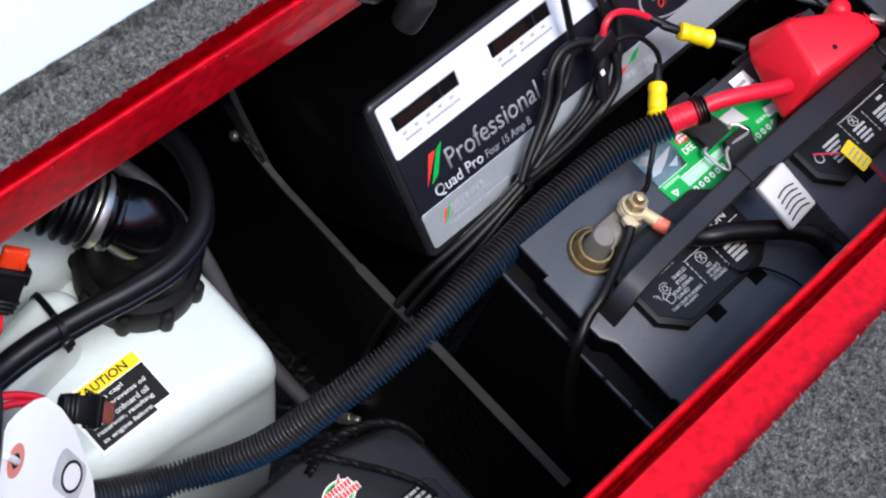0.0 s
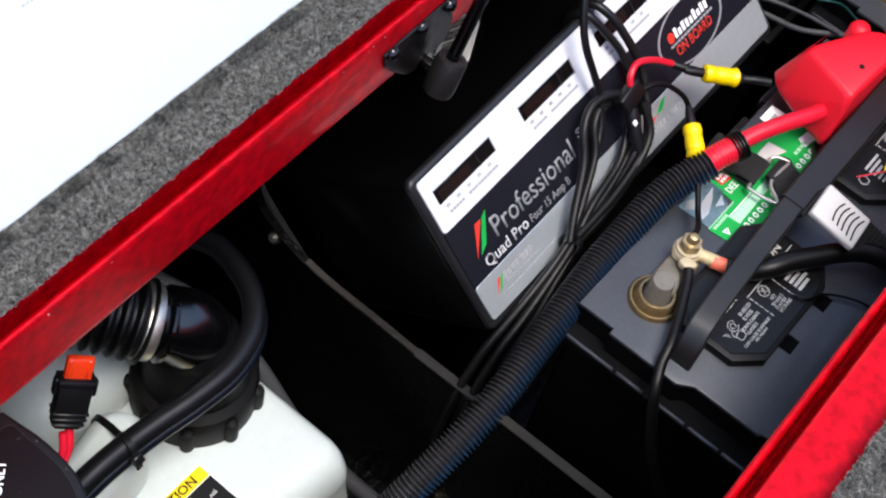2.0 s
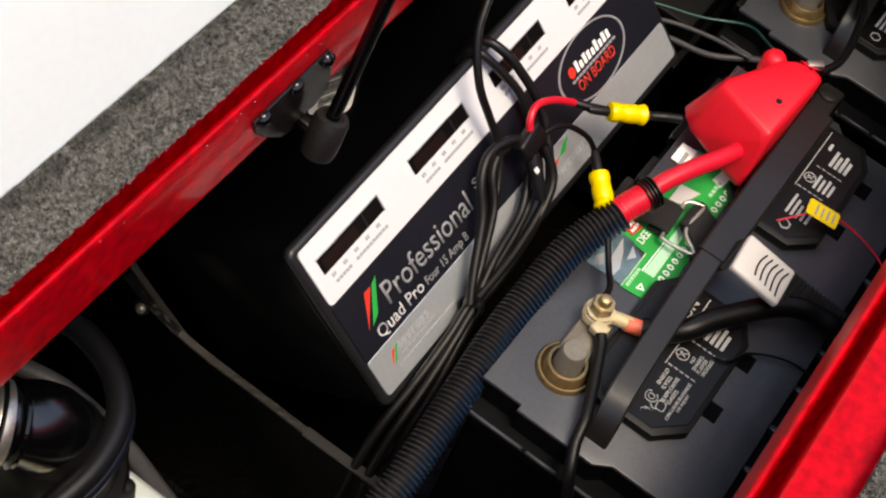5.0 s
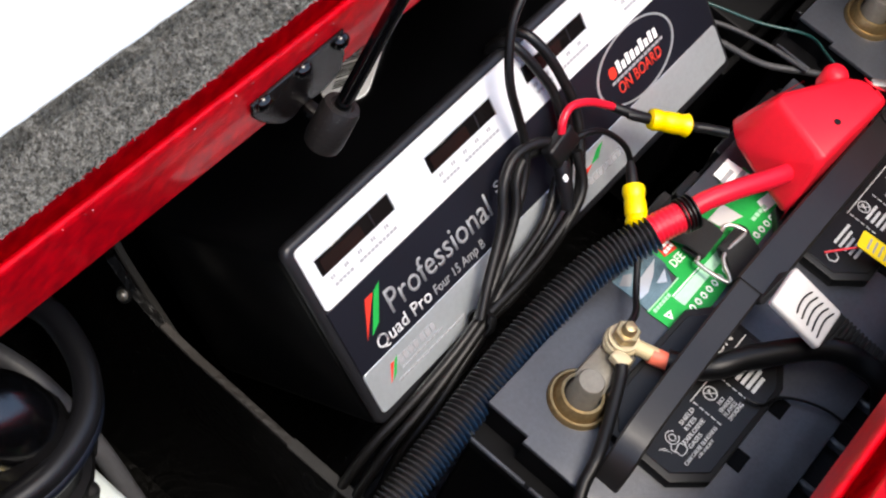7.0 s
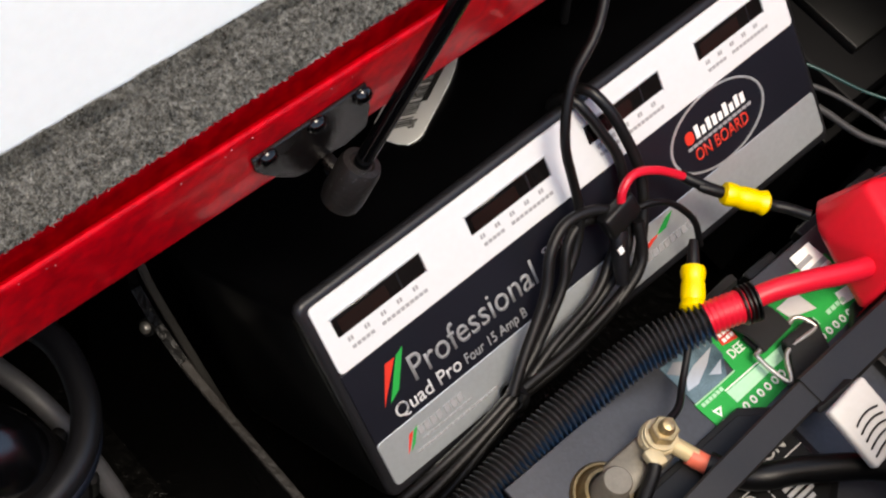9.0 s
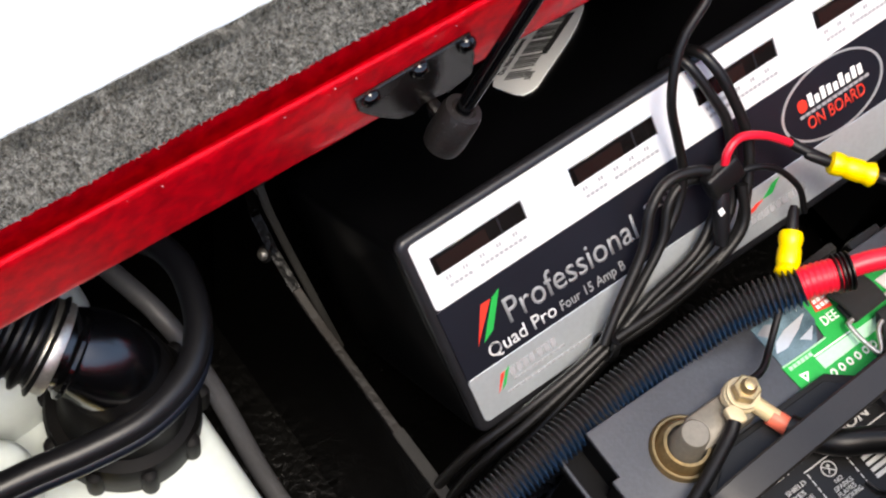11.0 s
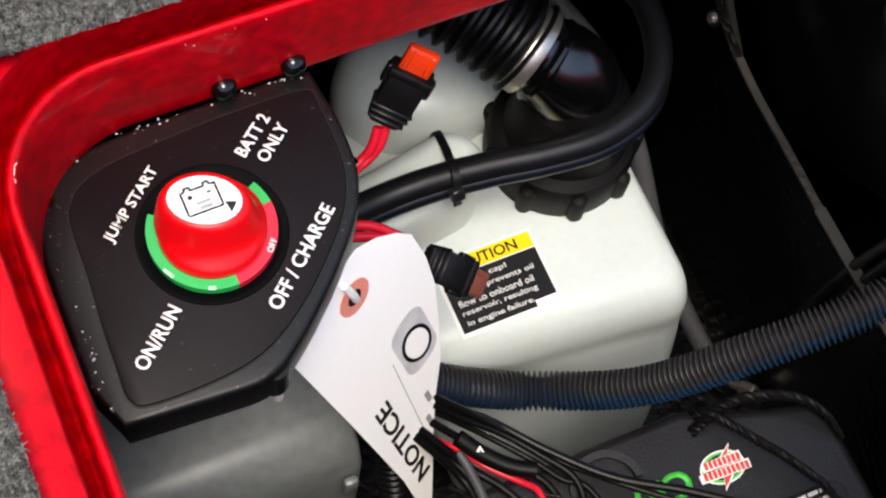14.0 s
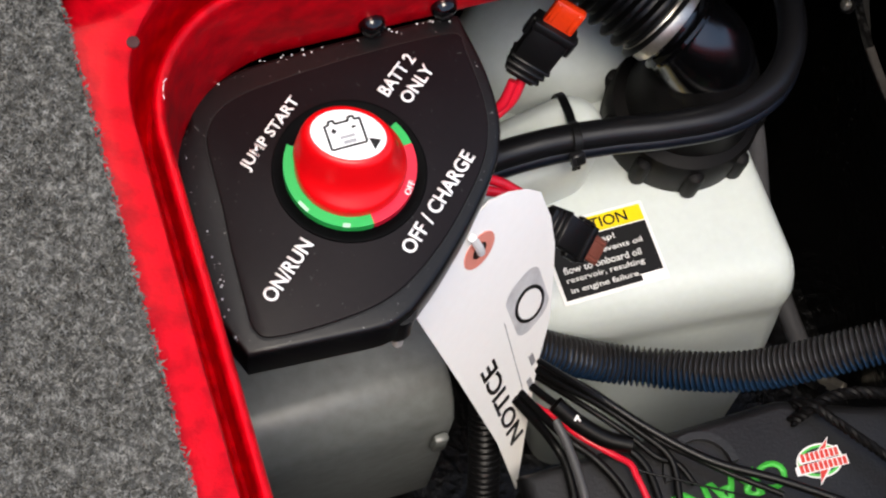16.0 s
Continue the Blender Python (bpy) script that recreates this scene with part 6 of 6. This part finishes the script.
for P in ([(-0.158, -0.056, -0.298), (-0.1499, -0.0540, -0.2905), (-0.1409, -0.0517, -0.2875), (-0.1288, -0.0519, -0.286), (-0.1141, -0.0559, -0.286), (-0.1007, -0.0626, -0.287), (-0.0905, -0.0738, -0.290), (-0.0850, -0.0872, -0.297)],
          [(-0.153, -0.047, -0.299), (-0.1472, -0.0518, -0.2905), (-0.1412, -0.0612, -0.2875), (-0.1330, -0.0733, -0.286), (-0.1249, -0.0841, -0.286), (-0.1174, -0.0953, -0.287), (-0.1098, -0.1078, -0.289), (-0.1049, -0.1193, -0.294)]):
    r = thing("rope_handle", "braided black rope handle of the starting battery", "rope handle", "rope handles")
    c, _ = spline(P, 60)
    for k in range(3):
        part("strand", sweep([(p[0], p[1] + 0.0018 * math.cos(i * 0.9 + 2.09 * k), p[2] + 0.0018 * math.sin(i * 0.9 + 2.09 * k)) for i, p in enumerate(c)], 0.0016, n=120, sides=6), CAP_BLACK, r)

# ---- loom of wires between switch and starting battery ----
for r, m, pts in (
        (0.0030, CABLE, [(-0.3000, 0.0160, -0.235), (-0.2806, 0.0010, -0.262), (-0.2575, -0.0141, -0.280), (-0.2344, -0.0396, -0.285), (-0.2100, -0.0642, -0.284), (-0.1801, -0.0841, -0.282), (-0.1512, -0.1056, -0.280), (-0.1308, -0.1234, -0.274)]),
        (0.0026, LOOM_BLACK, [(-0.3000, 0.0110, -0.245), (-0.2742, -0.0068, -0.272), (-0.2538, -0.0217, -0.284), (-0.2386, -0.0391, -0.288), (-0.2270, -0.0568, -0.290), (-0.2295, -0.0780, -0.292)]),
        (0.0022, CABLE, [(-0.3000, 0.0130, -0.240), (-0.2686, -0.0073, -0.270), (-0.2486, -0.0242, -0.284), (-0.2310, -0.0445, -0.290), (-0.2040, -0.0692, -0.291), (-0.1785, -0.0899, -0.291)]),
        (0.0023, RED_WIRE, [(-0.2950, -0.0090, -0.268), (-0.2830, -0.0160, -0.283), (-0.2770, -0.0202, -0.286), (-0.2664, -0.0326, -0.292), (-0.2535, -0.0466, -0.291), (-0.2483, -0.0540, -0.287), (-0.2480, -0.0610, -0.285), (-0.2474, -0.0690, -0.284), (-0.2466, -0.0900, -0.284)]),
        (0.0034, PIPE_GREY, [(-0.2776, -0.0230, -0.284), (-0.2758, -0.0341, -0.285), (-0.2754, -0.0480, -0.285), (-0.2763, -0.0640, -0.285), (-0.279, -0.090, -0.288)]),
        (0.0030, LOOM_BLACK, [(-0.2960, -0.0060, -0.265), (-0.2749, -0.0301, -0.290), (-0.2627, -0.0463, -0.292), (-0.2547, -0.0643, -0.293), (-0.2520, -0.0900, -0.293)]),
        (0.0032, LOOM_BLACK, [(-0.2980, -0.0100, -0.266), (-0.2814, -0.0308, -0.290), (-0.2781, -0.0498, -0.292), (-0.2840, -0.0868, -0.293)]),
        (0.0028, LOOM_BLACK, [(-0.2960, 0.0020, -0.262), (-0.2700, -0.0200, -0.287), (-0.2500, -0.0400, -0.292), (-0.2400, -0.0560, -0.292), (-0.2390, -0.0800, -0.292)]),
        (0.0022, LOOM_BLACK, [(-0.2940, 0.0060, -0.262), (-0.2640, -0.0160, -0.286), (-0.2440, -0.0380, -0.291), (-0.2330, -0.0540, -0.291), (-0.2240, -0.0600, -0.292), (-0.2190, -0.0720, -0.293)]),
        (0.0008, CABLE, [(-0.2500, -0.0520, -0.288), (-0.2439, -0.0587, -0.288), (-0.2289, -0.0673, -0.288), (-0.2039, -0.0816, -0.289), (-0.1750, -0.0960, -0.291)])):
    cable("loom_wire", pts, r * 0.74, m, "red wire in the loom below the tag" if m == RED_WIRE else "grey sheathed wire in the loom below the tag" if m == PIPE_GREY else "black wire in the loom below the tag", "wire", "loom wires")
sp = thing("splice_sleeve", "black tape splice with a small white mark", "splice")
part("sleeve", sweep([(-0.2760, -0.0165, -0.279), (-0.2676, -0.0275, -0.283), (-0.2562, -0.0385, -0.286), (-0.2447, -0.0452, -0.287)], 0.0044, n=24, sides=16), LOOM_BLACK, sp)
part("mark", box(0.0032, 0.0012, 0.0006, m=pose(-0.2687, -0.0262, -0.2781, 0, 0, 40)), WHITE_PAINT, sp, smooth=False)
part("mark", box(0.0008, 0.0022, 0.0006, m=pose(-0.2676, -0.0272, -0.2782, 0, 0, 20)), WHITE_PAINT, sp, smooth=False)

# ---- gas strut and bracket on the flange ----
br = thing("strut_bracket", "black strut bracket screwed to the red flange", "bracket")
BO = [(-0.0319, -0.0516), (0.0288, -0.0480), (0.0355, -0.0708), (0.0362, -0.0857), (0.0250, -0.0910), (0.0159, -0.0893), (0.0097, -0.0891), (0.0041, -0.0935), (-0.0045, -0.0905), (-0.0146, -0.0808), (-0.0237, -0.0701), (-0.0290, -0.0627)]
part("plate", prism(BO, 0, 0.0018, 0.0005, 1, Matrix(((1, 0, 0, 0), (0, 0, -1, 0.1044), (0, 1, 0, 0), (0, 0, 0, 1)))), BRACKET, br)
part("arm", box(0.006, 0.012, 0.006, (0.0140, 0.0975, -0.0925), 0.0015, 2), BRACKET, br)
for x, z in ((-0.0242, -0.0548), (0.0016, -0.0535), (0.0271, -0.0541)):
    part("screw_head", lathe([(0.0048, 0), (0.0048, 0.0008), (0.0040, 0.0026), (0.0022, 0.0038), (0.0006, 0.0042)], 18, pose(x, 0.1026, z, 90)), BLACK_GLOSS, br, "glossy black rivet head")
part("pin", lathe([(0.0034, 0), (0.0034, 0.003), (0.0018, 0.0044)], 14, pose(0.0136, 0.1000, -0.0952, 90)), BLACK_GLOSS, br)
SB, SE = Vector((0.0112, 0.0885, -0.1075)), Vector((0.170, 0.080, 0.352))
sm = Matrix.Translation(SB) @ (SE - SB).to_track_quat("Z", "Y").to_matrix().to_4x4()
su = thing("gas_strut", "black gas strut holding the hatch lid open", "gas strut", m=sm)
sl = (SE - SB).length
part("end_fitting", lathe([(0.0060, 0), (0.0092, 0.0015), (0.0100, 0.0060), (0.0098, 0.0240), (0.0088, 0.0268), (0.0060, 0.0272), (0.0050, 0.0262)], 24), SOCKET, su, "dusty black ball-socket end")
part("rod", lathe([(0.0040, 0.020), (0.0040, sl - 0.2)], 20), BLACK_GLOSS, su)
part("cylinder", lathe([(0.0045, sl - 0.25), (0.0075, sl - 0.248), (0.0075, sl - 0.02), (0.005, sl)], 24), BLACK_GLOSS, su)
sn = thing("serial_label", "white barcode label on top of the charger", "label", m=FACE @ Matrix(((1, 0, 0, 0), (0, 0, 1, 0.1176), (0, -1, 0, 0), (0, 0, 0, 1))))
part("card", prism(soften([(0.1150, 0.1080), (0.1150, 0.0705), (0.1240, 0.0680), (0.1380, 0.0779), (0.1774, 0.1059), (0.2057, 0.1342), (0.2060, 0.1500), (0.1850, 0.1500), (0.1686, 0.1480)], 1), 0, 0.0006), PAPER, sn, smooth=False)
for k in range(34):
    if k % 7 != 4:
        part("printed_bar", box(0.0008 + 0.0007 * (k * 5 % 3) / 2, 0.0145, 0.0003, m=pose(0.1268 + 0.00205 * k, 0.0935 + 0.00152 * k, 0.0008, 0, 0, 37)), PRINT_BLACK, sn, smooth=False)
text("Do Not Remove", 0.0420, 0.0040, PRINT_BLACK, sn, at(0.1265, 0.1065, 0.0006, 38))
text("S/N", 0.0085, 0.0040, PRINT_BLACK, sn, at(0.1300, 0.0826, 0.0006, 36))
bars([(0.0036 * k, 0, 0.0028, 0.0040) for k in range(14)], PRINT_BLACK, sn, at(0.1535, 0.1000, 0.0006, 36))

# ---- wires behind the charger ----
cable("thin_wire", [(0.345, 0.060, -0.225), (0.363, 0.033, -0.225), (0.374, 0.000, -0.222), (0.386, -0.030, -0.216), (0.360, -0.050, -0.195), (0.328, -0.066, -0.170)], 0.0010, TEAL, "thin teal wire beside the charger", "wire")
cable("black_wire", [(0.335, 0.040, -0.240), (0.351, 0.016, -0.236), (0.357, -0.020, -0.232), (0.372, -0.055, -0.222), (0.36, -0.075, -0.21)], 0.0024, PIPE_GREY, "grey-black wire beside the charger", "wire")
cable("black_wire", [(0.338, 0.055, -0.236), (0.358, 0.022, -0.230), (0.366, -0.012, -0.226), (0.366, -0.045, -0.222)], 0.0018, PIPE_GREY, "grey-black wire beside the charger", "wire")
cable("black_wire", [(0.460, -0.048, -0.180), (0.448, -0.072, -0.176), (0.420, -0.088, -0.172), (0.385, -0.096, -0.165), (0.345, -0.100, -0.158), (0.322, -0.094, -0.156)], 0.0028, CABLE, "black jumper wire between the two batteries", "wire")

# ---- small things ----
sc = thing("rim_screw", "dull countersunk screw in the red rim", "screw", m=pose(-0.4383, 0.0858, -0.0150))
part("head", lathe([(0.0023, -0.0004), (0.0021, 0.0002), (0.0010, 0.0003)], 14), DULL_STEEL, sc)
for k in range(2):
    cn = thing("panel_connector", "black push-on connector behind the switch panel", "connector", "panel connectors", m=pose(-0.318 + 0.004 * k, 0.083 - 0.018 * k, -0.092 - 0.012 * k, 20, 30, 30))
    part("body", box(0.016, 0.010, 0.012, bevel=0.0025, seg=2), BLACK, cn)
    part("clip", box(0.010, 0.004, 0.003, (0.002, 0, 0.0068), 0.001), BLACK_GLOSS, cn)
